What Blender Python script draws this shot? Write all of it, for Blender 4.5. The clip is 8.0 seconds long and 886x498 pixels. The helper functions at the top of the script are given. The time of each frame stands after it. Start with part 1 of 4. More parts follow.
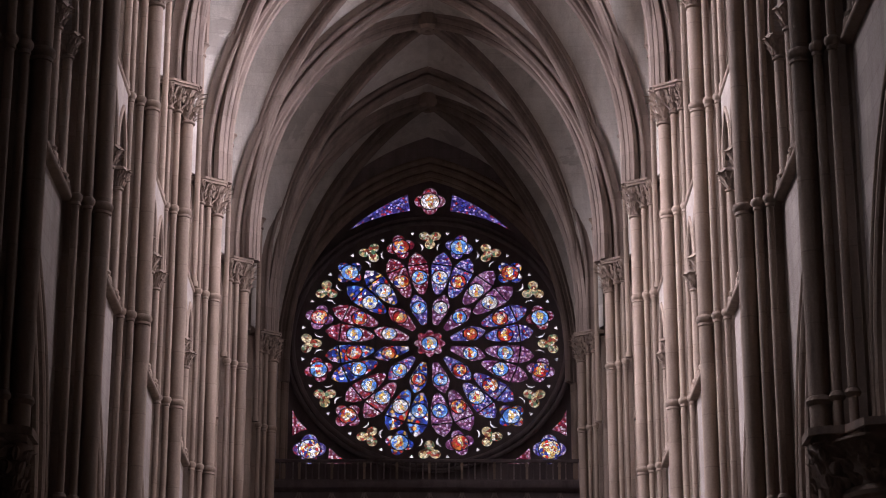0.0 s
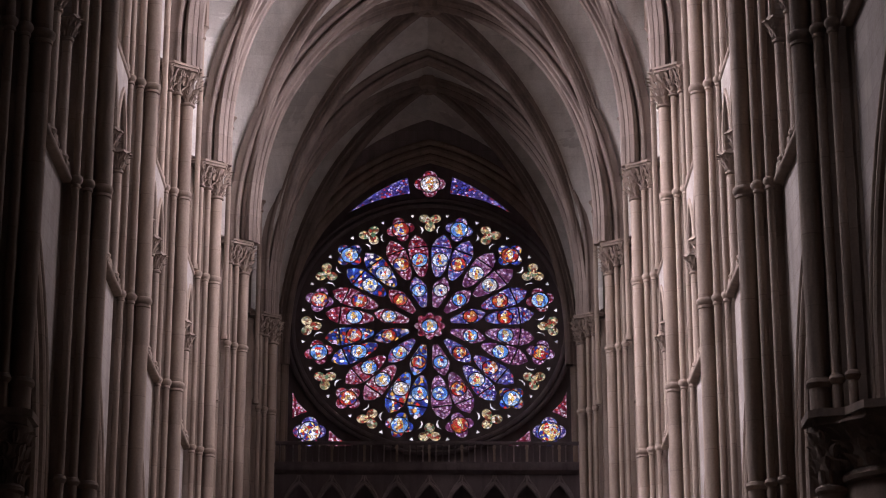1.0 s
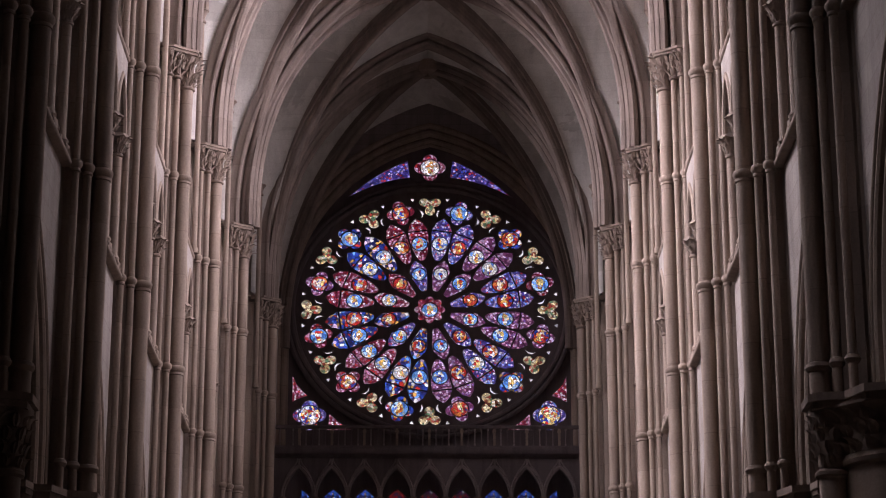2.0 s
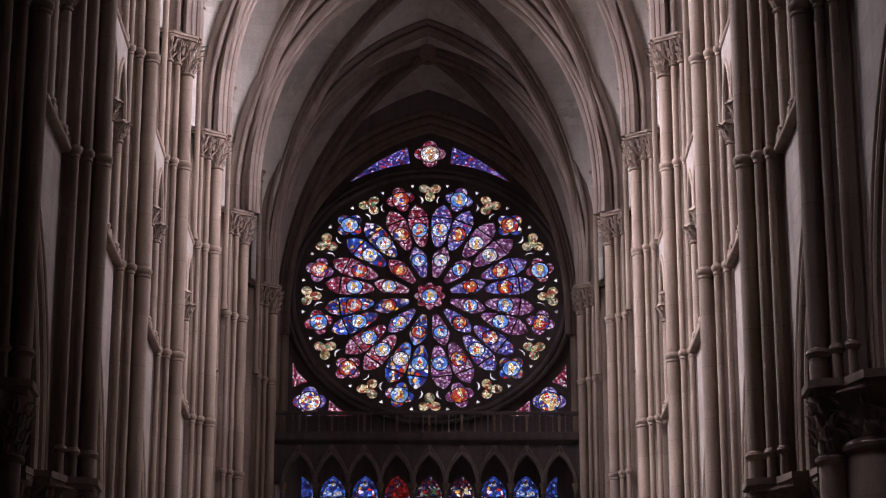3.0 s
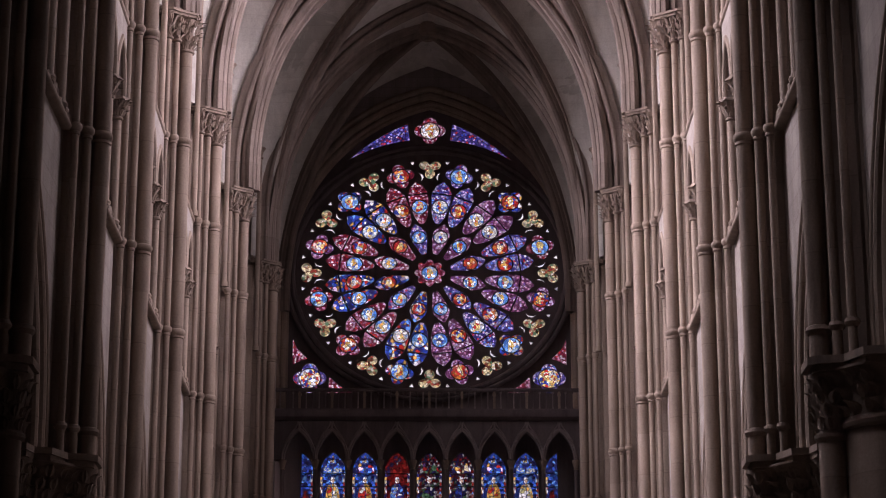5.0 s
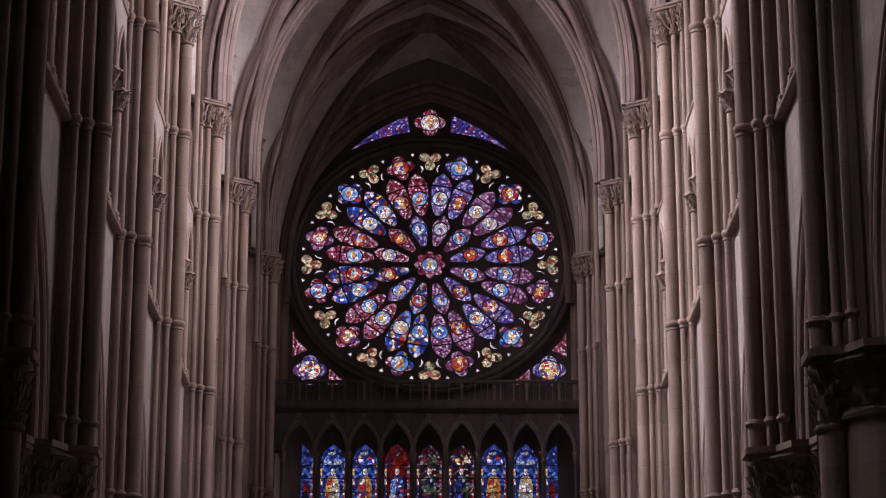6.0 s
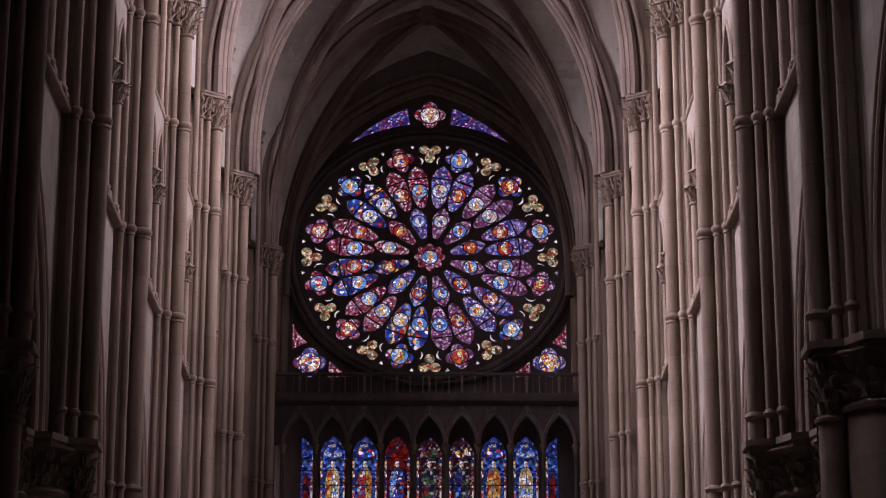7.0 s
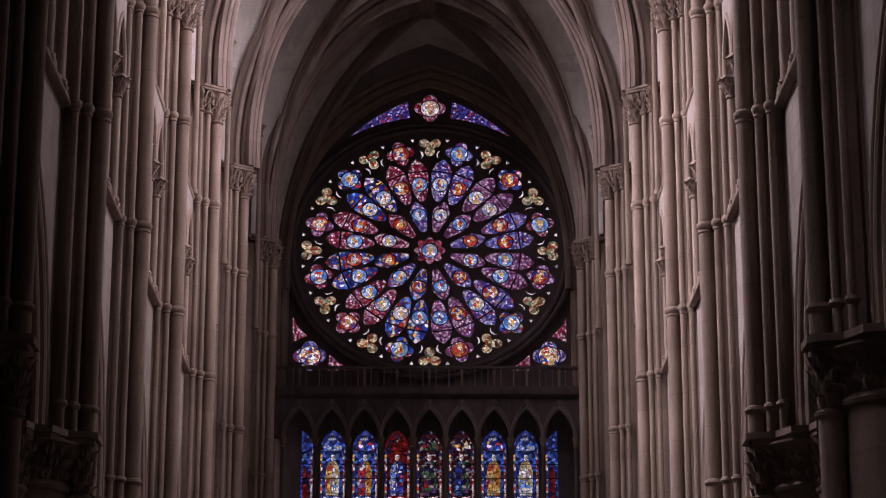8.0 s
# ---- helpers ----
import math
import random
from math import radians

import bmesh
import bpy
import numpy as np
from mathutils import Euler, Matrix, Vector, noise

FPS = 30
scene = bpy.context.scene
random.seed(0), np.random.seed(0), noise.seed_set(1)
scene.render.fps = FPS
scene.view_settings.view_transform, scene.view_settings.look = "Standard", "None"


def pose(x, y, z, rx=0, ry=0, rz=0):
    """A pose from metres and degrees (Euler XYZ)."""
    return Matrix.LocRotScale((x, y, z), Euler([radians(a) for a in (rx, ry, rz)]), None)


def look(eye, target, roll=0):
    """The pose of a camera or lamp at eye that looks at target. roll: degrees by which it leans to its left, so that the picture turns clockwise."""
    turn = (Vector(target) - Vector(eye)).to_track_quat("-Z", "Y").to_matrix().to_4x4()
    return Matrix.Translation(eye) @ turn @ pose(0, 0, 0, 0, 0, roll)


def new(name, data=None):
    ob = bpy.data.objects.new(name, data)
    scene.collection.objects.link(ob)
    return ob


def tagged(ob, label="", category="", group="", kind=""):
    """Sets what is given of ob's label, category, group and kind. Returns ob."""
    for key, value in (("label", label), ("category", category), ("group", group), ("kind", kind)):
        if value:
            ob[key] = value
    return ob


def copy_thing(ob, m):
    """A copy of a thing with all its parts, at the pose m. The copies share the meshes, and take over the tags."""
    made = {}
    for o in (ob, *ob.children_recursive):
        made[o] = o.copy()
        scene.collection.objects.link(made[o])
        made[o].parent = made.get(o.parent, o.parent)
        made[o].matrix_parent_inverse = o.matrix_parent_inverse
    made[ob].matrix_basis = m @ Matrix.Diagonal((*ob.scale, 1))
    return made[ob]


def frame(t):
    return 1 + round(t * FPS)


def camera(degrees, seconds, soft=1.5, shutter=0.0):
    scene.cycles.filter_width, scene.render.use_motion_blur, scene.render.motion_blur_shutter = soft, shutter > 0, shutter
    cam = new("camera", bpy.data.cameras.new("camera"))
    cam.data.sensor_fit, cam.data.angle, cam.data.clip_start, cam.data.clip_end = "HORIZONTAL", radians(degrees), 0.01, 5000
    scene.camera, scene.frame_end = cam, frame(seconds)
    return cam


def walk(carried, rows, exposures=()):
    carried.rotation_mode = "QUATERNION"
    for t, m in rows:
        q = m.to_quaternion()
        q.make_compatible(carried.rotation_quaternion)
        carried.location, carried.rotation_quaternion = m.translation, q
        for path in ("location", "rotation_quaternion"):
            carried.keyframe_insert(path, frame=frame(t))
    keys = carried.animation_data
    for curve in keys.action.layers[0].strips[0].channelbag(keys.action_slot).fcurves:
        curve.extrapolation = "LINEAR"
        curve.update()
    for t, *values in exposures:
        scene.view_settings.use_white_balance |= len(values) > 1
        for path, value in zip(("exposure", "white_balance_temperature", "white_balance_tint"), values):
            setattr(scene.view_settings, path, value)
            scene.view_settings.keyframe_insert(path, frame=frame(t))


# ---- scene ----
# ---- camera and walk ----
cam = camera(22.18, 8.0, soft=1.1)
EYE = (0.17, 0.0, 1.6)
# seconds and pitch upward; the camera stands on its tripod and tilts slowly down
TILTS = [(0.0, 18.69), (0.5, 18.463), (1.0, 18.247), (1.5, 18.033), (3.0, 17.488), (3.5, 17.32), (4.0, 17.18),
         (4.5, 17.033), (6.0, 16.695), (6.5, 16.594), (7.0, 16.506), (7.5, 16.42), (8.0, 16.338)]
walk(cam, [(t, pose(*EYE, 90 + p, 0, -0.29)) for t, p in TILTS],
     [(0.0, 2.1, 6450, 28), (4.0, 2.07, 6500, 30), (8.0, 1.68, 6700, 37)])

# ---- plan, metres ----
BAY, Y0 = 7.2, 32.85
PIER_Y = [Y0 + BAY * i for i in range(-1, 6)] + [76.98]          # seven nave piers a side and the tower pier
PIER_W = [5.85, 5.83, 5.88, 5.99, 6.02, 5.90, 5.68, 5.30]        # half the clear width between the shafts
Z_CAP, Z_STR, Z_CLER, Z_SPR, Z_FORM = 9.82, 15.96, 20.99, 24.45, 28.5
Z_APEX, Z_BOSS = 33.95, 34.6
WALL_N = 0.85                                                    # wall plane behind the foremost shaft
W_NAVE = 5.84
Y_WEST = 83.4
ROSE_Z, ROSE_R, ROSE_X = 26.2, 5.02, 0.08
SQUASH = 0.92

# ---- world and light ----
world = bpy.data.worlds.new("world")
scene.world = world
world.use_nodes = True
wn = world.node_tree
sky = wn.nodes.new("ShaderNodeTexSky")
sky.sky_type, sky.sun_disc = "NISHITA", False
sky.sun_elevation, sky.sun_rotation = radians(42), radians(300)
sky.dust_density, sky.air_density = 6.0, 0.8
wn.nodes["Background"].inputs[1].default_value = 0.108
haze = wn.nodes.new("ShaderNodeHueSaturation")
haze.inputs["Saturation"].default_value = 0.4
wn.links.new(sky.outputs[0], haze.inputs["Color"])
wn.links.new(haze.outputs[0], wn.nodes["Background"].inputs[0])
sun = new("sun", bpy.data.lights.new("sun", "SUN"))
sun.data.energy, sun.data.angle, sun.data.color = 0.8, radians(12), (1.0, 0.95, 0.88)
sun.matrix_world = look((0, 0, 0), (-0.5 * math.cos(radians(38)), 0.87 * math.cos(radians(38)), -math.sin(radians(38))))


def window_light(side, y, power, aim, spread=128):
    """The daylight that a clerestory window lets in, by a lamp in its opening; aim and spread set its slant."""
    lamp = bpy.data.lights.new("window_daylight", "AREA")
    lamp.shape, lamp.size, lamp.size_y = "RECTANGLE", 4.0, 8.8
    lamp.energy, lamp.color, lamp.spread = power, (1.0, 0.965, 0.98), radians(spread)
    ob = new("window_daylight", lamp)
    ob.matrix_world = look((side * 7.72, y, 26.6), (side * 1.3, y, aim))


POWER = 300
# strength of the daylight from the north windows and from the south ones, bay by bay
DAYLIGHT = [(0.0, 0.0), (0.0, 0.0), (0.46, 1.08), (1.05, 1.6), (1.18, 1.3), (0.55, 0.8), (0.1, 0.42)]
for i, (north, south) in enumerate(DAYLIGHT):
    yc = (PIER_Y[i] + PIER_Y[i + 1]) / 2
    if south:
        window_light(-1, yc, POWER * south, 20.5 if i < 5 else 24.0, 104)
    # the last two north lamps tilt slightly up, to brighten the vault
    if north:
        window_light(1, yc, POWER * north, 24.7 if i < 5 else 27.0, 110 if i < 5 else 96)
# added unseen lamp by the crossing, narrowed to brighten the foot of the piers across
window_light(-1, (PIER_Y[0] + PIER_Y[1]) / 2, POWER * 0.07, 15.0, 40)


# ---- materials ----
def nodes_of(name):
    m = bpy.data.materials.new(name)
    m.use_nodes = True
    t = m.node_tree
    return m, t, t.nodes["Principled BSDF"]


def add(t, kind, **values):
    n = t.nodes.new(kind)
    for key, value in values.items():
        n.inputs[key.replace("_", " ")].default_value = value
    return n


def ramp(t, source, stops, constant=False):
    r = t.nodes.new("ShaderNodeValToRGB")
    if constant:
        r.color_ramp.interpolation = "CONSTANT"
    els = r.color_ramp.elements
    while len(els) < len(stops):
        els.new(0.5)
    for e, (p, c) in zip(els, stops):
        e.position, e.color = p, (*c, 1)
    t.links.new(source, r.inputs[0])
    return r.outputs[0]


def mix(t, a, b, fac, mode="MIX"):
    n = t.nodes.new("ShaderNodeMix")
    n.data_type, n.blend_type = "RGBA", mode
    for sock, v in ((n.inputs[0], fac), (n.inputs[6], a), (n.inputs[7], b)):
        if isinstance(v, (int, float)):
            sock.default_value = v
        elif isinstance(v, tuple):
            sock.default_value = (*v, 1)
        else:
            t.links.new(v, sock)
    return n.outputs[2]


def stone(name, base, dark, joints=None, stain=0.5, rough=0.85, jointed=0.5, peel=0.0):
    """Weathered limestone: stains, streaks, grain; joints gives the plane of the ashlar ('yz', 'xz' or 'z' for drums)."""
    m, t, b = nodes_of(name)
    pos = t.nodes.new("ShaderNodeNewGeometry").outputs["Position"]
    big = add(t, "ShaderNodeTexNoise", Scale=0.55, Detail=6.0, Roughness=0.62)
    t.links.new(pos, big.inputs["Vector"])
    streak_map = t.nodes.new("ShaderNodeMapping")
    streak_map.inputs["Scale"].default_value = (2.4, 2.4, 0.25)
    t.links.new(pos, streak_map.inputs[0])
    streak = add(t, "ShaderNodeTexNoise", Scale=1.3, Detail=5.0, Roughness=0.6)
    t.links.new(streak_map.outputs[0], streak.inputs["Vector"])
    fine = add(t, "ShaderNodeTexNoise", Scale=22.0, Detail=5.0, Roughness=0.7)
    t.links.new(pos, fine.inputs["Vector"])
    col = ramp(t, big.outputs[0], [(0.32, dark), (0.62, base)])
    col = mix(t, col, ramp(t, streak.outputs[0], [(0.38, tuple(c * 0.55 for c in base)), (0.58, base)]), stain)
    col = mix(t, col, ramp(t, fine.outputs[0], [(0.3, (0.72, 0.70, 0.68)), (0.7, (1.0, 1.0, 1.0))]), 0.8, "MULTIPLY")
    if peel:
        # plaster that has come away in sharp-edged patches
        flake = add(t, "ShaderNodeTexNoise", Scale=0.42, Detail=7.0, Roughness=0.58, Distortion=0.6)
        t.links.new(pos, flake.inputs["Vector"])
        col = mix(t, col, tuple(c * 0.72 for c in dark), ramp(t, flake.outputs[0], [(0.60, (0, 0, 0)), (0.615, (peel, peel, peel))]))
    obj = t.nodes.new("ShaderNodeObjectInfo")
    col = mix(t, col, ramp(t, obj.outputs["Random"], [(0, (0.84, 0.83, 0.82)), (1, (1.0, 1.0, 1.0))]), 1.0, "MULTIPLY")
    height = fine.outputs[0]
    if joints:
        sep = t.nodes.new("ShaderNodeSeparateXYZ")
        t.links.new(pos, sep.inputs[0])
        com = t.nodes.new("ShaderNodeCombineXYZ")
        t.links.new(sep.outputs["X" if joints == "xz" else "Y"], com.inputs[0])
        t.links.new(sep.outputs["Z"], com.inputs[1])
        if joints == "z":
            for link in list(com.inputs[0].links):
                t.links.remove(link)
            t.links.new(obj.outputs["Random"], com.inputs[0])
        br = add(t, "ShaderNodeTexBrick", Scale=1.0, Mortar_Size=0.012, Mortar_Smooth=0.3, Brick_Width=0.85 if joints != "z" else 40.0,
                 Row_Height=0.42 if joints != "z" else 1.15, Color1=(1, 1, 1, 1), Color2=(0.70, 0.68, 0.66, 1), Mortar=(0.5, 0.47, 0.44, 1) if joints != "z" else (0.62, 0.6, 0.58, 1))
        t.links.new(com.outputs[0], br.inputs["Vector"])
        col = mix(t, col, br.outputs[0], 0.6 if joints == "z" else jointed, "MULTIPLY")
        height = mix(t, fine.outputs[0], br.outputs[0], 0.35)
    bump = add(t, "ShaderNodeBump", Strength=0.35, Distance=0.03)
    t.links.new(height, bump.inputs["Height"])
    t.links.new(bump.outputs[0], b.inputs["Normal"])
    t.links.new(col, b.inputs["Base Color"])
    b.inputs["Roughness"].default_value = rough
    return m


BASE, DARK = (0.46, 0.37, 0.305), (0.28, 0.212, 0.168)
STONE = stone("limestone", BASE, DARK, "z", 0.5)
ASHLAR = stone("limestone_ashlar", (0.52, 0.475, 0.445), (0.34, 0.295, 0.265), "yz", 0.35)
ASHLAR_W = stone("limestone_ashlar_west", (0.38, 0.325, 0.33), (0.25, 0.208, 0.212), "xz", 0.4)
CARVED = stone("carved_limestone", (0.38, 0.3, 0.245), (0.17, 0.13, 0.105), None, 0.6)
WEB = stone("vault_plaster", (0.82, 0.81, 0.77), (0.58, 0.55, 0.51), "yz", 0.3, 0.85, 0.22, 0.6)
RIB = stone("vault_rib_stone", (0.37, 0.30, 0.262), (0.23, 0.18, 0.155), "z", 0.45)
# limestone at the west end, the unlit tower bay's shade put into its colour
SHADED_STONE = stone("shaded_stone", (0.2, 0.165, 0.172), (0.12, 0.098, 0.102), None, 0.5)
FLOOR = stone("floor_slabs", (0.22, 0.195, 0.17), (0.14, 0.12, 0.105), None, 0.3, 0.5)


def metal(name, c):
    m, t, b = nodes_of(name)
    n = add(t, "ShaderNodeTexNoise", Scale=30.0, Detail=4.0)
    t.links.new(ramp(t, n.outputs[0], [(0.3, tuple(x * 0.6 for x in c)), (0.7, c)]), b.inputs["Base Color"])
    b.inputs["Roughness"].default_value, b.inputs["Metallic"].default_value = 0.6, 0.8
    return m


IRON = metal("wrought_iron", (0.06, 0.055, 0.05))


def glass(name, palette, cell=9.0, dots=None, low=0.5, clear=1.0, paint_low=0.12, came=0.03):
    """Stained glass in lead: small coloured pieces, each passing the sky's light in its own colour; dots: ground colour round pale beads with a dark eye."""
    m, t, b = nodes_of(name)
    t.nodes.remove(b)
    co = t.nodes.new("ShaderNodeTexCoord").outputs["Object"]
    vor = add(t, "ShaderNodeTexVoronoi", Scale=cell)
    edge = add(t, "ShaderNodeTexVoronoi", Scale=cell)
    edge.feature = "DISTANCE_TO_EDGE"
    for v in (vor, edge):
        t.links.new(co, v.inputs["Vector"])
    sep = t.nodes.new("ShaderNodeSeparateColor")
    t.links.new(vor.outputs["Color"], sep.inputs[0])
    n = len(palette)
    col = ramp(t, sep.outputs[0], [(i / n, c) for i, c in enumerate(palette)], True)
    if dots:
        bead = ramp(t, vor.outputs["Distance"], [(0.08, (1, 1, 1)), (0.15, (0, 0, 0)), (0.40, (0, 0, 0)), (0.50, (1, 1, 1))])
        col = mix(t, col, dots, bead)
    shade = ramp(t, sep.outputs[1], [(0.0, (low, low, low)), (1.0, (1.0, 1.0, 1.0))])
    col = mix(t, col, shade, 1.0, "MULTIPLY")
    lead = ramp(t, edge.outputs["Distance"], [(came, (0.0, 0.0, 0.0)), (came + 0.05, (1.0, 1.0, 1.0))])
    col = mix(t, col, lead, 0.95, "MULTIPLY")
    paint = add(t, "ShaderNodeTexNoise", Scale=34.0, Detail=2.0)
    t.links.new(co, paint.inputs["Vector"])
    col = mix(t, col, ramp(t, paint.outputs[0], [(0.42, (paint_low, paint_low, paint_low)), (0.52, (1, 1, 1))]), 0.75, "MULTIPLY")
    grime = add(t, "ShaderNodeTexNoise", Scale=1.7, Detail=4.0)
    t.links.new(co, grime.inputs["Vector"])
    col = mix(t, col, ramp(t, grime.outputs[0], [(0.3, (0.6, 0.6, 0.6)), (0.6, (1, 1, 1))]), 0.7, "MULTIPLY")
    col = mix(t, col, (clear, clear, clear), 1.0, "MULTIPLY")
    tr = t.nodes.new("ShaderNodeBsdfTransparent")
    gl = add(t, "ShaderNodeBsdfGlossy", Roughness=0.25)
    gl.inputs["Color"].default_value = (0.04, 0.04, 0.04, 1)
    both = t.nodes.new("ShaderNodeAddShader")
    t.links.new(col, tr.inputs[0])
    t.links.new(tr.outputs[0], both.inputs[0])
    t.links.new(gl.outputs[0], both.inputs[1])
    t.links.new(both.outputs[0], t.nodes["Material Output"].inputs[0])
    return m


WHITE, RED, BLUE, SKYB, PINK, PURP, GOLD, GREEN, NIGHT = ((0.98, 0.96, 0.9), (0.6, 0.04, 0.03), (0.035, 0.075, 0.42), (0.16, 0.42, 0.9),
                                                  (0.75, 0.4, 0.55), (0.28, 0.13, 0.42), (0.9, 0.5, 0.12), (0.12, 0.28, 0.14), (0.03, 0.03, 0.14))
LILAC, ORANGE = (0.85, 0.62, 0.85), (0.85, 0.28, 0.06)
G_PURPLE = glass("glass_violet", [LILAC, PINK, (0.9, 0.78, 0.9), PURP, LILAC, PINK, (0.7, 0.55, 0.8)], 10.5, (0.19, 0.05, 0.13), 0.4, 0.85, 0.2, 0.02)
G_RED = glass("glass_crimson", [PINK, (0.95, 0.8, 0.85), RED, LILAC, PINK, (0.6, 0.3, 0.42), WHITE], 10.5, (0.22, 0.02, 0.045), 0.35, 0.85, 0.2, 0.02)
G_LAVENDER = glass("glass_lavender", [LILAC, SKYB, (0.75, 0.72, 0.95), RED, (0.4, 0.45, 0.85), LILAC, WHITE], 10.5, (0.09, 0.07, 0.32), 0.35, 0.85, 0.2, 0.02)
G_BLUE = glass("glass_blue", [BLUE, NIGHT, SKYB, RED, BLUE, GOLD, NIGHT, LILAC, BLUE, WHITE], 8.0, None, 0.3)
G_ROUND_A = glass("glass_roundel_blue", [SKYB, (0.2, 0.5, 0.95), (0.5, 0.75, 0.98), (0.1, 0.3, 0.8), SKYB, WHITE], 7.5, None, 0.4, 0.85, 0.12, 0.015)
G_ROUND_B = glass("glass_roundel_red", [RED, (0.6, 0.08, 0.05), (0.4, 0.03, 0.03), ORANGE, RED, BLUE, (0.9, 0.7, 0.6)], 8.5, None, 0.4, 0.85, 0.12, 0.015)
G_ROUND_C = glass("glass_roundel_pale", [WHITE, (0.75, 0.85, 0.95), (0.9, 0.85, 0.75), SKYB, WHITE], 8.5, None, 0.4, 0.8, 0.12, 0.015)
G_FIGURE = glass("glass_figure", [WHITE, (0.95, 0.82, 0.6), RED, (0.95, 0.7, 0.25), WHITE, (0.7, 0.8, 0.95), GOLD, BLUE], 9.5, None, 0.45, 0.95, 0.12, 0.015)
G_FIGURE_GOLD = glass("glass_gold_figure", [GOLD, ORANGE, (0.95, 0.75, 0.3), RED, (0.98, 0.85, 0.5), WHITE], 9.5, None, 0.45, 0.95, 0.12, 0.015)
G_GOLD = glass("glass_amber", [(0.85, 0.62, 0.26), (0.92, 0.8, 0.5), (0.5, 0.08, 0.05), (0.8, 0.7, 0.4), GREEN, (0.9, 0.72, 0.4), (0.92, 0.85, 0.68), (0.2, 0.06, 0.03)], 10.5, None, 0.35, 0.85, 0.12, 0.03)
G_VIOLET = glass("glass_tympanum", [(0.5, 0.45, 0.85), BLUE, (0.35, 0.3, 0.75), LILAC, PURP, (0.3, 0.3, 0.8), RED], 9.5, (0.07, 0.05, 0.26), 0.3, 0.8, 0.4)
G_CLEAR = glass("glass_white", [WHITE, WHITE, (0.75, 0.8, 0.85), (0.8, 0.55, 0.4)], 9.0, None, 0.5)
G_SLIVER = glass("glass_white_sliver", [WHITE, (0.9, 0.92, 0.95), WHITE, (0.8, 0.78, 0.72)], 4.0, None, 0.7, 0.75, 0.6, 0.0)
G_ROBE_GOLD = glass("glass_gold_robe", [GOLD, ORANGE, (0.9, 0.7, 0.3), GOLD, RED], 8, None, 0.4, 0.62)
G_ROBE_RED = glass("glass_red_robe", [RED, ORANGE, RED, PURP, WHITE], 8, None, 0.4, 0.6)
G_ROBE_PALE = glass("glass_pale_robe", [WHITE, (0.8, 0.8, 0.5), WHITE, GOLD, SKYB, (0.5, 0.45, 0.2)], 8, None, 0.4, 0.75)
G_ROBE_GREEN = glass("glass_green_robe", [GREEN, NIGHT, GREEN, PURP, WHITE, RED, NIGHT], 8, None, 0.4, 0.34)
G_DEEPRED = glass("glass_deep_red", [RED, (0.4, 0.03, 0.03), (0.35, 0.02, 0.02), NIGHT, RED], 7, None, 0.35, 0.34)
G_BORDER = glass("glass_border", [WHITE, RED, NIGHT, (0.95, 0.8, 0.5), NIGHT, GOLD, WHITE, SKYB], 8, None, 0.4, 0.7)
G_CROWN = glass("glass_canopy_crown", [GOLD, SKYB, WHITE, RED, BLUE, SKYB], 11, None, 0.4, 0.75)
G_DEEPBLUE = glass("glass_deep_blue", [BLUE, NIGHT, (0.06, 0.15, 0.7), BLUE, SKYB, NIGHT, NIGHT, (0.05, 0.2, 0.8)], 9, None, 0.2, 0.72)
G_SKY = glass("glass_sky_blue", [SKYB, (0.06, 0.15, 0.7), SKYB, WHITE, BLUE], 13, None, 0.3, 0.85)
G_DARK = glass("glass_dark_wine", [(0.25, 0.02, 0.03), NIGHT, (0.1, 0.02, 0.05), RED, GREEN, NIGHT, WHITE], 14, None, 0.3, 0.27)
G_GRISAILLE = glass("glass_grisaille", [(0.5, 0.5, 0.45), (0.4, 0.4, 0.38), (0.3, 0.35, 0.4)], 4)


# ---- mesh helpers ----
def finish(name, bm, material, angle=35):
    bmesh.ops.recalc_face_normals(bm, faces=bm.faces)
    for f in bm.faces:
        f.smooth = True
    me = bpy.data.meshes.new(name)
    bm.to_mesh(me)
    bm.free()
    me.set_sharp_from_angle(angle=radians(angle))
    me.materials.append(material)
    return me


def part(name, bm, material, parent, label="", m=None):
    ob = new(name, finish(name, bm, material))
    ob.parent = parent
    if m:
        ob.matrix_basis = m
    return tagged(ob, label) if label else ob


def share(name, me, parent, m):
    ob = new(name, me)
    ob.parent, ob.matrix_basis = parent, m
    return ob


def thing(name, label, category, group="", kind="", m=None):
    ob = new(name)
    if m:
        ob.matrix_basis = m
    return tagged(ob, label, category, group, kind)


def lathe(bm, profile, x=0.0, y=0.0, seg=20, stretch=(1, 1), twist=0.0):
    """Turns (radius, z) pairs round an upright axis at x, y."""
    rings = []
    for r, z in profile:
        rings.append([bm.verts.new((x + stretch[0] * r * math.cos(2 * math.pi * (k + twist) / seg), y + stretch[1] * r * math.sin(2 * math.pi * (k + twist) / seg), z)) for k in range(seg)])
    for a, b in zip(rings, rings[1:]):
        for k in range(seg):
            bm.faces.new((a[k], a[(k + 1) % seg], b[(k + 1) % seg], b[k]))
    bm.faces.new(rings[0][::-1])
    bm.faces.new(rings[-1])
    return bm


def prism(bm, points, place, d0, d1):
    """A flat outline (u, v) given depth: place(u, v, d) gives the point in space."""
    a = [bm.verts.new(place(u, v, d0)) for u, v in points]
    b = [bm.verts.new(place(u, v, d1)) for u, v in points]
    bm.faces.new(a)
    bm.faces.new(b[::-1])
    n = len(points)
    for k in range(n):
        bm.faces.new((a[k], b[k], b[(k + 1) % n], a[(k + 1) % n]))
    return bm


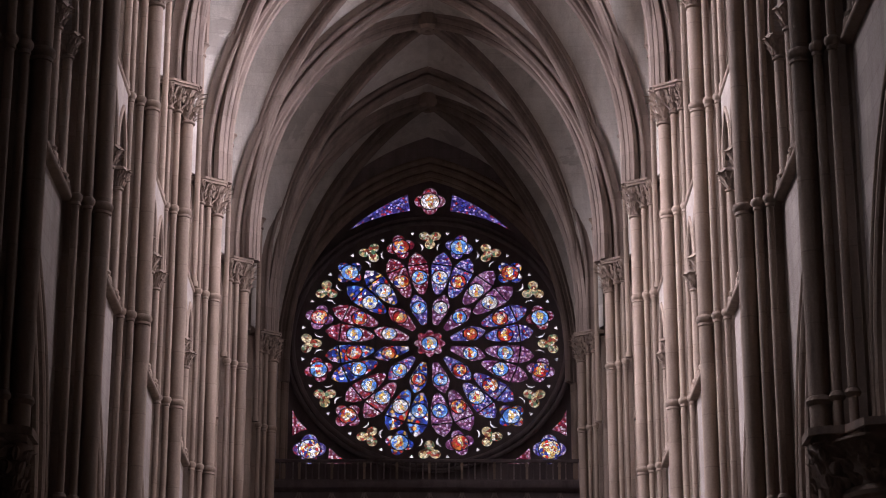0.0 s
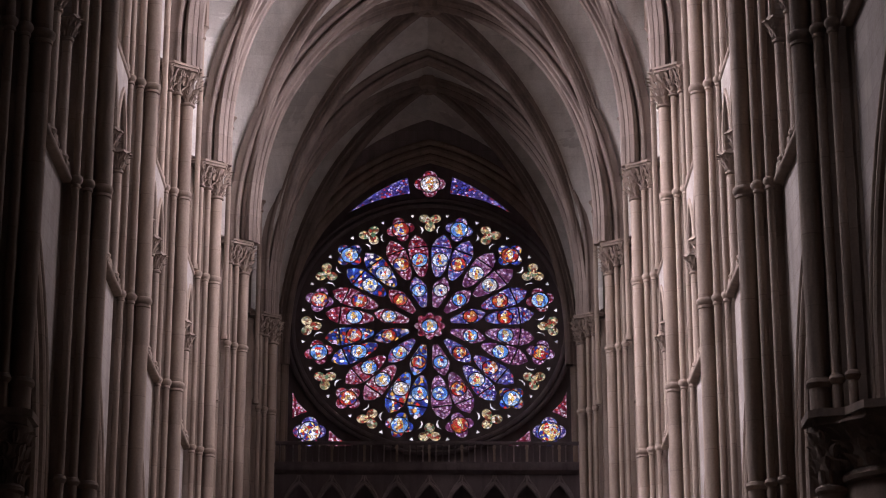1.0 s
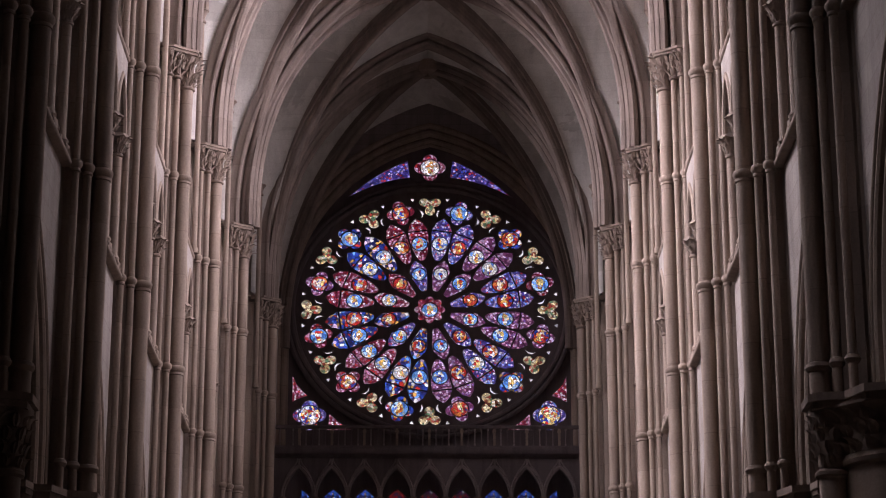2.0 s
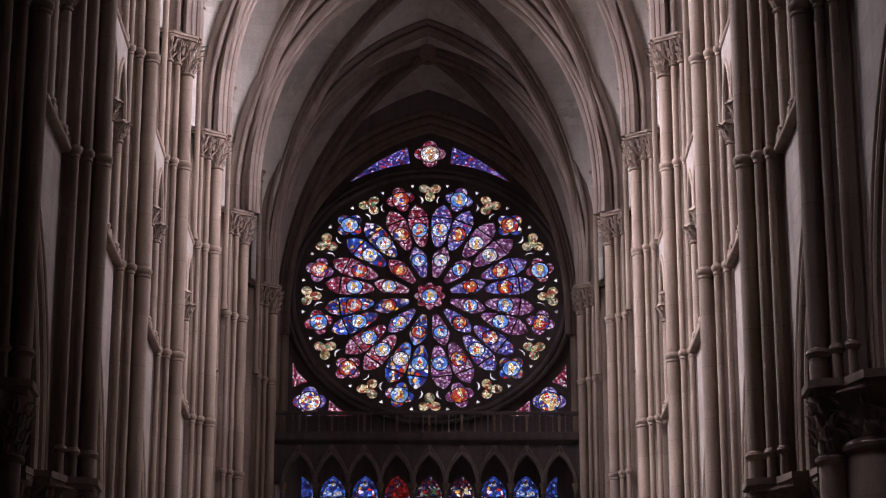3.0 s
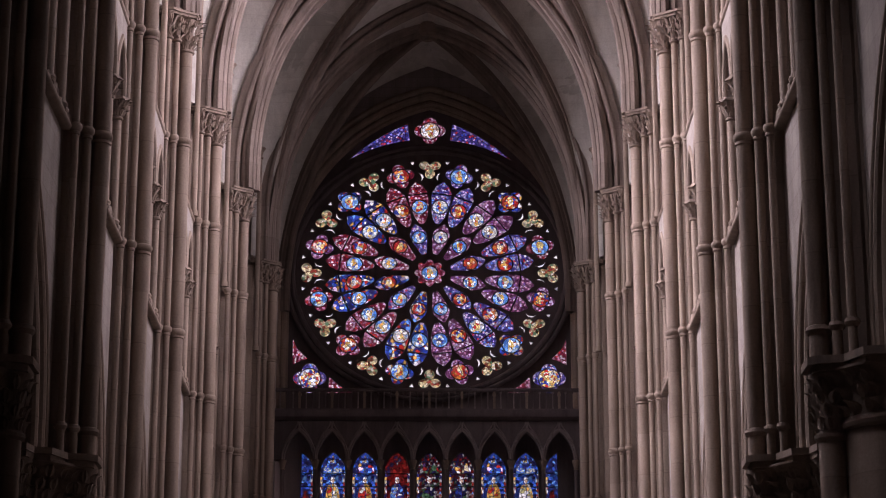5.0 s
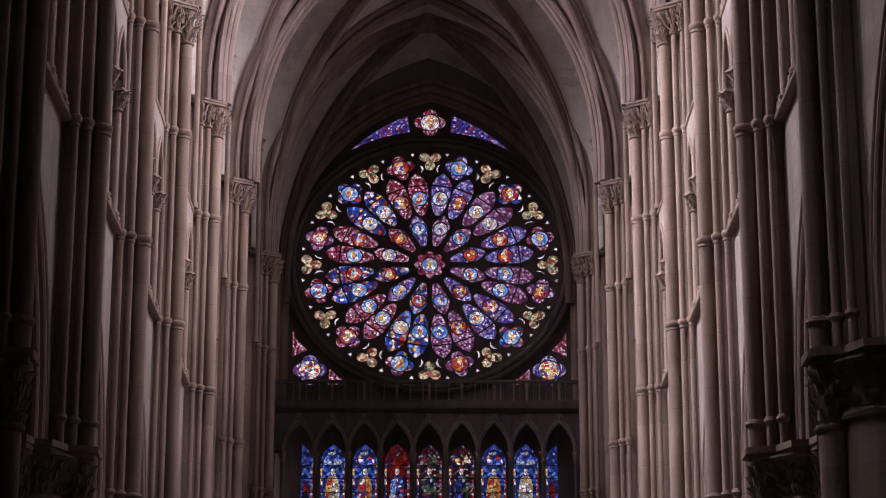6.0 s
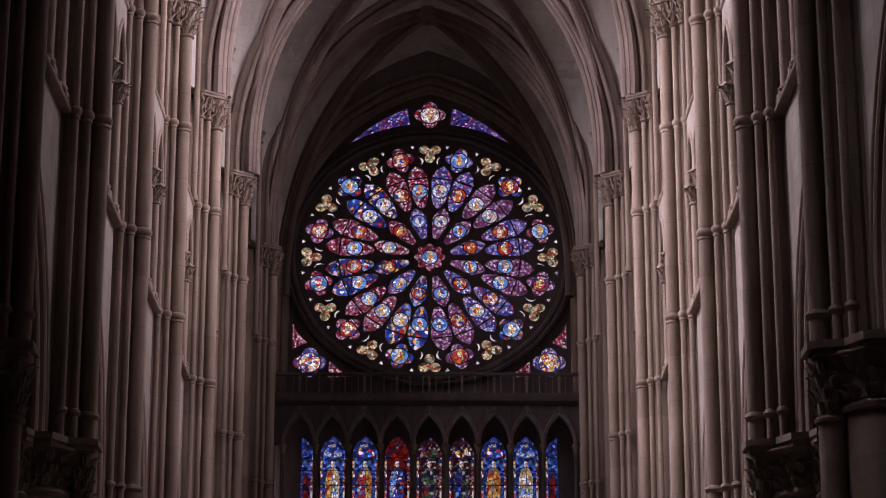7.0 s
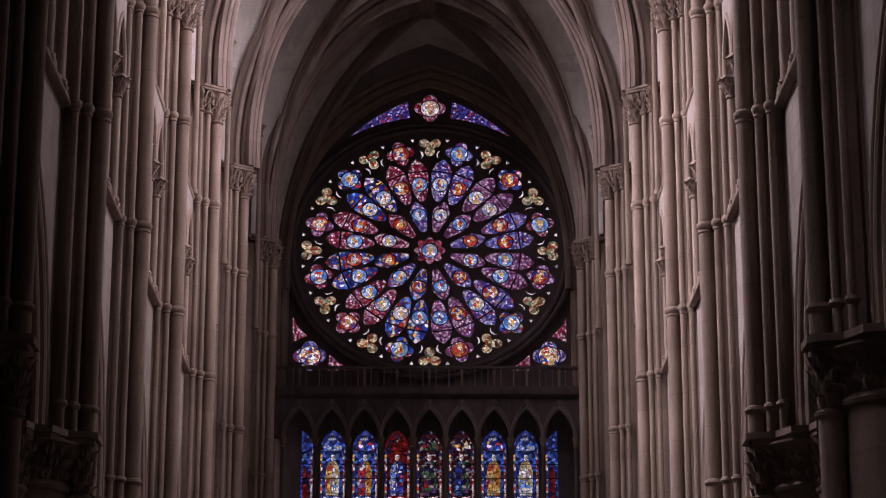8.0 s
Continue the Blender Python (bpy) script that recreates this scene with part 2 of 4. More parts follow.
def box(bm, lo, hi):
    return prism(bm, [(lo[0], lo[1]), (hi[0], lo[1]), (hi[0], hi[1]), (lo[0], hi[1])], lambda u, v, d: (u, v, d), lo[2], hi[2])


def arch_curve(h, rise, off=0.0, n=12, stilt=0.0):
    """A pointed arch as (u, v), from one springing over the apex to the other, moved outwards by off."""
    radius = (rise * rise + h * h) / (2 * h)
    c = radius - h
    r = radius + off
    top = math.acos(max(-1.0, min(1.0, c / r)))
    half = [(-(r * math.cos(top * k / n) - c), r * math.sin(top * k / n)) for k in range(n + 1)]
    if stilt:
        half = [(half[0][0], -stilt)] + half
    return half + [(-u, v) for u, v in half[-2::-1]]


def arch_sweep(bm, h, rise, profile, place, n=12, stilt=0.0):
    """A moulding of closed profile (off, depth) along a pointed arch."""
    rows = [[bm.verts.new(place(u, v, d)) for u, v in arch_curve(h, rise, off, n, stilt)] for off, d in profile]
    m = len(rows)
    for i in range(m):
        a, b = rows[i], rows[(i + 1) % m]
        for k in range(len(a) - 1):
            bm.faces.new((a[k], a[k + 1], b[k + 1], b[k]))
    bm.faces.new([r[0] for r in rows])
    bm.faces.new([r[-1] for r in rows][::-1])
    return bm


def roll(off, d, r, n=10):
    return [(off + r * math.cos(2 * math.pi * k / n), d + r * math.sin(2 * math.pi * k / n)) for k in range(n)]


def bar(bm, a, b, r, seg=8):
    a, b = Vector(a), Vector(b)
    q = (b - a).to_track_quat("Z", "Y").to_matrix()
    rings = [[bm.verts.new(p + q @ Vector((r * math.cos(2 * math.pi * k / seg), r * math.sin(2 * math.pi * k / seg), 0))) for k in range(seg)] for p in (a, b)]
    for k in range(seg):
        bm.faces.new((rings[0][k], rings[0][(k + 1) % seg], rings[1][(k + 1) % seg], rings[1][k]))
    bm.faces.new(rings[0][::-1])
    bm.faces.new(rings[1])
    return bm


def plate(name, loops, material, parent, extrude, bevel, m, label=""):
    """A flat plate with holes: the first loop is its outline, the others its openings."""
    cu = bpy.data.curves.new(name, "CURVE")
    cu.dimensions, cu.fill_mode, cu.extrude, cu.bevel_depth, cu.bevel_resolution = "2D", "BOTH", extrude, bevel, 1
    for loop in loops:
        sp = cu.splines.new("POLY")
        sp.points.add(len(loop) - 1)
        for p, (u, v) in zip(sp.points, loop):
            p.co = (u, v, 0, 1)
        sp.use_cyclic_u = True
    tmp = bpy.data.objects.new(name, cu)
    me = bpy.data.meshes.new_from_object(tmp)
    bpy.data.objects.remove(tmp)
    bpy.data.curves.remove(cu)
    me.materials.clear()
    me.materials.append(material)
    ob = new(name, me)
    ob.parent, ob.matrix_basis = parent, m
    return tagged(ob, label) if label else ob


def leaf_mesh(bm, m, length, width, curl):
    """A carved leaf that leans out and curls over at its tip."""
    rows = []
    for k in range(6):
        s = k / 5
        w = width * (0.55 + 0.75 * math.sin(math.pi * min(1, s * 1.15))) * (1 - 0.55 * s * s)
        out = 0.02 + curl * s ** 2.2 * (1 if s < 0.9 else 0.95)
        z = length * (s - 0.28 * max(0, s - 0.65) * 3)
        rows.append([bm.verts.new(m @ Vector((out - 0.25 * width, -w, z))), bm.verts.new(m @ Vector((out + 0.3 * width, -0.45 * w, z))),
                     bm.verts.new(m @ Vector((out + 0.05 * width, 0, z))), bm.verts.new(m @ Vector((out + 0.3 * width, 0.45 * w, z))),
                     bm.verts.new(m @ Vector((out - 0.25 * width, w, z)))])
    for a, b in zip(rows, rows[1:]):
        for k in range(4):
            bm.faces.new((a[k], a[k + 1], b[k + 1], b[k]))
    bm.faces.new([r[0] for r in rows] + [r[-1] for r in rows[::-1]])
    bm.faces.new(rows[-1])


def foliage(bm, x, y, z0, height, r0, r1, count, tiers, rng):
    for tier in range(tiers):
        s = tier / tiers
        for k in range(count):
            a = 2 * math.pi * (k + 0.5 * (tier % 2) + rng.uniform(-0.15, 0.15)) / count
            r = r0 + (r1 - r0) * s * 0.6
            m = Matrix.Translation((x, y, z0 + height * s * 0.95)) @ Matrix.Rotation(a, 4, "Z") @ Matrix.Translation((r, 0, 0)) @ Matrix.Rotation(rng.uniform(-0.2, 0.2), 4, "X")
            leaf_mesh(bm, m, height / tiers * rng.uniform(1.0, 1.35), math.pi * r / count * rng.uniform(0.7, 0.95), (r1 - r0) * rng.uniform(0.7, 1.15) + 0.03)


def ring_profile(r, z):
    return [(r * 0.98, z - 0.17), (r + 0.02, z - 0.155), (r + 0.02, z - 0.115), (r + 0.012, z - 0.095), (r + 0.04, z - 0.06), (r + 0.058, z - 0.01), (r + 0.048, z + 0.04), (r + 0.025, z + 0.07), (r * 0.98, z + 0.08)]


# ---- the nave piers ----
SHAFTS = [(0.168, 0.0, 0.168), (0.375, 0.33, 0.08), (0.375, -0.33, 0.08), (0.565, 0.56, 0.073), (0.565, -0.56, 0.073)]


def build_pier():
    rng = random.Random(4)
    pier = thing("clustered_pier", "tall pale limestone pier of clustered shafts with carved leaf capital", "pier", "nave piers")
    bm = lathe(bmesh.new(), [(1.15, 0), (1.15, 0.35), (1.0, 0.42), (1.05, 0.6), (0.86, 0.72), (0.8, 0.85), (0.8, 8.86)], 1.26, 0, 40)
    part("drum", bm, STONE, pier)
    for n, s in ((0.27, 0), (2.25, 0), (1.26, 0.99), (1.26, -0.99)):
        bm = lathe(bmesh.new(), [(0.3, 0), (0.3, 0.5), (0.24, 0.62), (0.27, 0.72), (0.2, 0.85), (0.2, 8.75)], n, s, 20)
        part("colonnette", bm, STONE, pier)
    bm = lathe(bmesh.new(), [(0.79, 8.72), (0.87, 8.76), (0.89, 8.82), (0.86, 8.88), (0.81, 8.92), (0.82, 9.2), (0.92, 9.45), (1.06, 9.58), (1.06, 9.62)], 1.26, 0, 40)
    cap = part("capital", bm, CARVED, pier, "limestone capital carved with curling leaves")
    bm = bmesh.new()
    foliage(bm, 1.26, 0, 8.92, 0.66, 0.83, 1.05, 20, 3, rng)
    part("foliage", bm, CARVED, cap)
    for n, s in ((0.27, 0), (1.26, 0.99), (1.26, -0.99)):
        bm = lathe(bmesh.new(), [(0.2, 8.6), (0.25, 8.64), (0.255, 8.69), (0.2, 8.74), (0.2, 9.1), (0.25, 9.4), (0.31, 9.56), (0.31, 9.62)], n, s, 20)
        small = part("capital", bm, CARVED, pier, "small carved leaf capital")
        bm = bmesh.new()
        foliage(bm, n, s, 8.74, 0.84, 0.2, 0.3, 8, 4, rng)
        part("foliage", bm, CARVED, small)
    # abacus: a moulded slab that follows the pier's outline
    bm = bmesh.new()
    outline = [(-0.09, -0.3), (0.06, -0.42), (0.42, -0.5), (0.62, -0.98), (0.92, -1.06), (1.0, -1.4), (1.5, -1.4), (1.6, -1.06), (2.3, -0.98), (2.3, 0.98), (1.6, 1.06), (1.5, 1.4), (1.0, 1.4), (0.92, 1.06), (0.62, 0.98), (0.42, 0.5), (0.06, 0.42), (-0.09, 0.3)]
    prism(bm, outline, lambda u, v, d: (u, v, d), 9.70, 9.82)
    prism(bm, [(1.2 + (u - 1.2) * 0.94, v * 0.94) for u, v in outline], lambda u, v, d: (u, v, d), 9.60, 9.70)
    part("abacus", bm, CARVED, pier)
    # core behind the vault shafts
    bm = bmesh.new()
    core = [(0.34, -0.05), (0.60, -0.12), (0.62, -0.34), (0.80, -0.40), (0.82, -0.60), (0.96, -0.70), (2.0, -0.72)]
    prism(bm, core + [(u, -v) for u, v in core[::-1]], lambda u, v, d: (u, v, d), 9.82, 24.2)
    part("core", bm, STONE, pier)
    for n, s, r in SHAFTS:
        bm = lathe(bmesh.new(), [(r, 9.82), (r, 23.9)], n, s, 20)
        part("vault_shaft", bm, STONE, pier)
        bm = lathe(bmesh.new(), [(r * 0.98, 10.22), (r + 0.025, 10.24), (r + 0.05, 10.29), (r + 0.03, 10.35), (r * 0.98, 10.37)], n, s, 20)
        part("base_ring", bm, STONE, pier)
        for z in (Z_STR, Z_CLER):
            part("shaft_ring", lathe(bmesh.new(), ring_profile(r, z), n, s, 20), STONE, pier)
        tall = 0.82 if r > 0.1 else 0.62
        bm = lathe(bmesh.new(), [(r, 24.2 - tall), (r + 0.045, 24.23 - tall), (r + 0.045, 24.27 - tall), (r, 24.3 - tall), (r * 1.05, 24.05), (r * 1.45, 24.28), (r * 1.45, 24.36)], n, s, 16)
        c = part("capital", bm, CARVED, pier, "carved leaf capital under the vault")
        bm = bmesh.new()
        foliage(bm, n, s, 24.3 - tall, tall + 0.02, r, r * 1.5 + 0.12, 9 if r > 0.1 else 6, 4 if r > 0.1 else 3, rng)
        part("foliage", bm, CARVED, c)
    bm = bmesh.new()
    top = [(-0.13, -0.2), (0.04, -0.33), (0.28, -0.5), (0.45, -0.66), (0.9, -0.69)]
    prism(bm, top + [(u, -v) for u, v in top[::-1]], lambda u, v, d: (u, v, d), 24.38, Z_SPR)
    prism(bm, [(u + 0.03, v * 0.93) for u, v in top + [(u, -v) for u, v in top[::-1]]], lambda u, v, d: (u, v, d), 24.31, 24.38)
    part("impost", bm, CARVED, pier)
    # springer block above and the thin shafts of the wall ribs
    bm = bmesh.new()
    prism(bm, [(0.86, -0.3), (1.08, -0.6), (2.0, -0.66), (2.0, 0.66), (1.08, 0.6), (0.86, 0.3)], lambda u, v, d: (u, v, d), Z_SPR, 28.4)
    part("springer", bm, STONE, pier)
    for s in (-0.82, 0.82):
        bm = lathe(bmesh.new(), [(0.11, Z_CLER + 0.05), (0.11, Z_CLER + 0.2), (0.08, Z_CLER + 0.25), (0.08, Z_FORM - 0.4)], 0.66, s, 12)
        part("wall_shaft", bm, STONE, pier)
        bm = lathe(bmesh.new(), [(0.08, Z_FORM - 0.42), (0.12, Z_FORM - 0.4), (0.12, Z_FORM - 0.35), (0.08, Z_FORM - 0.32), (0.1, Z_FORM - 0.2), (0.17, Z_FORM - 0.06), (0.2, Z_FORM - 0.04), (0.2, Z_FORM)], 0.66, s, 12)
        part("wall_shaft_capital", bm, CARVED, pier)
    return pier


def pier_pose(i, side):
    return pose(side * PIER_W[i], PIER_Y[i], 0, 0, 0, 0 if side > 0 else 180)


pier = build_pier()
pier.matrix_basis = pier_pose(0, 1)
for i in range(len(PIER_Y)):
    for side in (1, -1):
        if (i, side) != (0, 1):
            copy_thing(pier, pier_pose(i, side))


# ---- the nave walls, bay by bay ----
def along(side, y0, w):
    """Places (s along the bay, z, n outwards) in the nave."""
    return lambda s, z, n: (side * (w + n), y0 + s, z)


def crocket_mesh():
    bm = bmesh.new()
    bmesh.ops.create_icosphere(bm, subdivisions=2, radius=0.065)
    for v in bm.verts:
        a = math.atan2(v.co.y, v.co.x)
        v.co *= 1 + 0.3 * math.sin(3 * a + 14 * v.co.z)
        v.co.z = v.co.z * 1.5 + 0.06
    return finish("crocket", bm, CARVED)


CROCKET = crocket_mesh()


def build_bay(side, i, wall):
    y0, length = PIER_Y[i], PIER_Y[i + 1] - PIER_Y[i]
    put = along(side, y0, W_NAVE)
    lo, hi, mid = 0.66, length - 0.66, length / 2
    h, rise, spring = mid - 1.15, (mid - 1.15) * 1.74, Z_CAP + 0.12
    # spandrel over the great arcade
    curve = [(mid + u, spring + v) for u, v in arch_curve(h, rise, 0.5, 14)]
    outline = [(lo, Z_CAP), (lo, Z_STR), (hi, Z_STR), (hi, Z_CAP)] + [(max(lo + 0.02, min(hi - 0.02, u)), v) for u, v in curve[::-1]]
    part("spandrel", prism(bmesh.new(), outline, put, WALL_N, 2.0), ASHLAR, wall)
    for off, d, r in ((0.46, 0.86, 0.06), (0.33, 0.93, 0.1), (0.14, 1.03, 0.11), (0.05, 1.3, 0.12), (0.08, 1.62, 0.14)):
        bm = arch_sweep(bmesh.new(), h, rise, roll(off, d, r), lambda u, v, n: put(mid + u, spring + v, n), 14, 0.12)
        part("arch_roll", bm, STONE, wall)
    bm = arch_sweep(bmesh.new(), h, rise, [(0.12, 1.22), (0.26, 1.12), (0.28, 0.98), (0.42, 0.95), (0.44, 0.88), (0.52, 0.87), (0.52, 2.0), (0.12, 2.0)], lambda u, v, n: put(mid + u, spring + v, n), 14, 0.12)
    part("arch_order", bm, STONE, wall)
    # string courses
    for z, deep in ((Z_STR, 0.19), (Z_CLER, 0.15)):
        prof = [(z - 0.08, WALL_N + 0.05), (z - 0.08, WALL_N - 0.04)]
        prof += [(z - 0.01 + 0.06 * math.sin(t), WALL_N - deep + 0.06 - 0.06 * math.cos(t)) for t in (-1.3, -0.8, -0.3, 0.2, 0.7, 1.2)]
        prof += [(z + 0.06, WALL_N - 0.05), (z + 0.06, WALL_N + 0.05)]
        part("string_course", prism(bmesh.new(), prof, lambda zz, n, s: put(s, zz, n), 0.6, length - 0.6), STONE, wall)
    for k in range(9):
        s = length - 0.85 - 0.42 * k
        share("crocket", CROCKET, wall, Matrix.Translation(put(s, Z_STR + 0.04, WALL_N - 0.1)) @ Matrix.Rotation(1.3 * k, 4, "Z"))
    # clerestory wall with its window opening
    arch = [(mid + u, 29.0 + v) for u, v in arch_curve(2.1, 4.1, 0, 10)]
    outline = [(mid - 2.1, Z_CLER), (lo, Z_CLER), (lo, 36), (hi, 36), (hi, Z_CLER), (mid + 2.1, Z_CLER)] + arch[::-1]
    part("clerestory_wall", prism(bmesh.new(), outline, put, 1.05, 2.0), ASHLAR, wall)
    bm = prism(bmesh.new(), [(Z_CLER - 0.05, 0.86), (Z_CLER + 0.05, 0.88), (Z_CLER + 1.1, 1.55), (Z_CLER + 1.1, 2.0), (Z_CLER - 0.05, 2.0)], lambda zz, n, s: put(s, zz, n), mid - 2.1, mid + 2.1)
    part("window_sill", bm, ASHLAR, wall)
    for s in (mid - 2.16, mid + 2.16):
        bm = bar(bmesh.new(), put(s, Z_CLER + 0.05, 1.0), put(s, 29.0, 1.0), 0.08, 12)
        part("jamb_shaft", bm, STONE, wall)
    bm = arch_sweep(bmesh.new(), 2.1, 4.1, roll(0.06, 1.0, 0.1), lambda u, v, n: put(mid + u, 29 + v, n), 10)
    part("window_hood", bm, STONE, wall)
    # wall rib of the vault
    fr = mid - 0.82
    bm = arch_sweep(bmesh.new(), fr, 34.0 - Z_FORM, [(-0.1, 0.6), (0.02, 0.54), (0.12, 0.58), (0.2, 0.76), (0.2, 1.1), (-0.02, 1.1), (-0.1, 0.85)], lambda u, v, n: put(mid + u, Z_FORM + v, n), 12)
    part("wall_rib", bm, STONE, wall)


def build_triforium(side, i):
    y0, length = PIER_Y[i], PIER_Y[i + 1] - PIER_Y[i]
    put = along(side, y0, W_NAVE)
    lo, hi = 0.7, length - 0.7
    tri = thing("triforium_arcade", "pale limestone triforium arcade of slender colonnettes before a dark passage", "arcade", "triforium arcades")
    part("back_wall", prism(bmesh.new(), [(lo - 0.1, Z_STR), (hi + 0.1, Z_STR), (hi + 0.1, Z_CLER), (lo - 0.1, Z_CLER)], put, 1.95, 2.3), ASHLAR, tri)
    part("passage_floor", prism(bmesh.new(), [(lo, Z_STR + 0.02), (hi, Z_STR + 0.02), (hi, Z_STR + 0.1), (lo, Z_STR + 0.1)], put, WALL_N + 0.02, 1.95), ASHLAR, tri)
    count, step = 4, (hi - lo) / 4
    zc = 19.15
    outline = [(lo, zc), (lo, Z_CLER - 0.02), (hi, Z_CLER - 0.02), (hi, zc)]
    for k in range(count - 1, -1, -1):
        mid = lo + step * (k + 0.5)
        outline += [(mid + u, zc + v) for u, v in arch_curve(step / 2 - 0.13, 1.15, 0, 7)[::-1]]
    part("arch_panel", prism(bmesh.new(), outline, put, WALL_N - 0.1, WALL_N + 0.3), ASHLAR, tri)
    for k in range(count):
        mid = lo + step * (k + 0.5)
        bm = arch_sweep(bmesh.new(), step / 2 - 0.13, 1.15, roll(0.04, WALL_N - 0.09, 0.07, 8), lambda u, v, n: put(mid + u, zc + v, n), 7)
        part("arch_moulding", bm, STONE, tri)
    rng = random.Random(7)
    for k in range(count + 1):
        s = min(max(lo + step * k, lo + 0.1), hi - 0.1)
        x, y, _ = put(s, 0, WALL_N + 0.02)
        bm = lathe(bmesh.new(), [(0.17, Z_STR + 0.1), (0.17, Z_STR + 0.25), (0.13, Z_STR + 0.3), (0.15, Z_STR + 0.36), (0.095, Z_STR + 0.44), (0.095, zc - 0.5)], x, y, 12)
        part("colonnette", bm, STONE, tri)
        bm = lathe(bmesh.new(), [(0.095, zc - 0.52), (0.13, zc - 0.5), (0.13, zc - 0.46), (0.1, zc - 0.43), (0.11, zc - 0.25), (0.19, zc - 0.1), (0.22, zc - 0.09), (0.22, zc)], x, y, 12)
        for v in bm.verts:
            q = zc - v.co.z
            if 0.05 < q < 0.4:
                a = math.atan2(v.co.y - y, v.co.x - x)
                f = 1.25 + 0.3 * math.cos(6 * a + 9 * q)
                v.co.x, v.co.y = x + (v.co.x - x) * f, y + (v.co.y - y) * f
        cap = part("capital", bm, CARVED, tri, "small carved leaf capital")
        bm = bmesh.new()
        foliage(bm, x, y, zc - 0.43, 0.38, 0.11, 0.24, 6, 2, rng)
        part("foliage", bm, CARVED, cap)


def build_window(side, i, number):
    y0, length = PIER_Y[i], PIER_Y[i + 1] - PIER_Y[i]
    mid = length / 2
    win = thing("window_%d" % number, "tall two-light clerestory window with pale leaded glass", "window", "clerestory windows", "structure")
    m = Matrix.Translation((side * (W_NAVE + 1.35), y0 + mid, 0)) @ Matrix(((0, 0, 1, 0), (1, 0, 0, 0), (0, 1, 0, 0), (0, 0, 0, 1)))
    outer = [(-2.1, Z_CLER + 1.0)] + [(u, 29 + v) for u, v in arch_curve(2.12, 4.12, 0, 10)] + [(2.1, Z_CLER + 1.0)]
    loops = [outer]
    for c in (-1.02, 1.02):
        loops.append([(c - 0.88, Z_CLER + 1.15)] + [(c + u, 28.4 + v) for u, v in arch_curve(0.88, 1.5, 0, 7)] + [(c + 0.88, Z_CLER + 1.15)])
    loops.append([((0.85 + 0.12 * math.cos(6 * a)) * math.cos(a), 31.15 + (0.85 + 0.12 * math.cos(6 * a)) * math.sin(a)) for a in (2 * math.pi * k / 36 for k in range(36))])
    plate("tracery", loops, STONE, win, 0.1, 0.03, m)
    bm = bmesh.new()
    back = m @ Matrix.Translation((0, 0, side * 0.63))
    bm.faces.new([bm.verts.new(back @ Vector((u, v, 0))) for u, v in outer])
    part("pane", bm, G_GRISAILLE, win)


walls = {1: thing("wall_north", "high nave wall of pale limestone ashlar with pointed arcade", "wall", "", "structure"),
         -1: thing("wall_south", "high nave wall of pale limestone ashlar with pointed arcade", "wall", "", "structure")}
number = 0
for side in (1, -1):
    for i in range(len(PIER_Y) - 1):
        number += 1
        build_bay(side, i, walls[side])
        build_triforium(side, i)
        build_window(side, i, number)


# ---- vaults ----
STILT = [0.6] * 7 + [1.9]          # straight start of each transverse arch, and of the diagonal ribs
STILT_D = 0.75


def build_transverse(y, w, stilt, apex=Z_APEX):
    """Soffit roll between edge rolls, a hollow on either side, and a wider order above."""
    arch = thing("transverse_arch", "moulded limestone transverse arch spanning the nave vault", "arch", "transverse arches")
    put = lambda u, v, d: (u, y + d, Z_SPR + stilt + v)
    rise = apex - Z_SPR - stilt
    bm = arch_sweep(bmesh.new(), w, rise, [(0.12, 0.2), (0.2, 0.22), (0.24, 0.34), (0.3, 0.36), (0.34, 0.46), (0.56, 0.48), (0.56, -0.48), (0.34, -0.46), (0.3, -0.36), (0.24, -0.34), (0.2, -0.22), (0.12, -0.2)], put, 30, stilt)
    part("arch_order", bm, RIB, arch)
    for off, d, r in ((0.02, 0.0, 0.13), (0.09, 0.22, 0.1), (0.09, -0.22, 0.1), (0.31, 0.42, 0.085), (0.31, -0.42, 0.085), (0.15, 0.11, 0.035), (0.15, -0.11, 0.035)):
        part("arch_roll", arch_sweep(bmesh.new(), w, rise, roll(off, d, r, 8 if r > 0.05 else 6), put, 30, stilt), RIB, arch)


def arc_in(h, rise, z):
    """How far an arch has come in from its springing at the height z above it."""
    radius = (rise * rise + h * h) / (2 * h)
    return radius - math.sqrt(max(0.0, radius * radius - z * z))


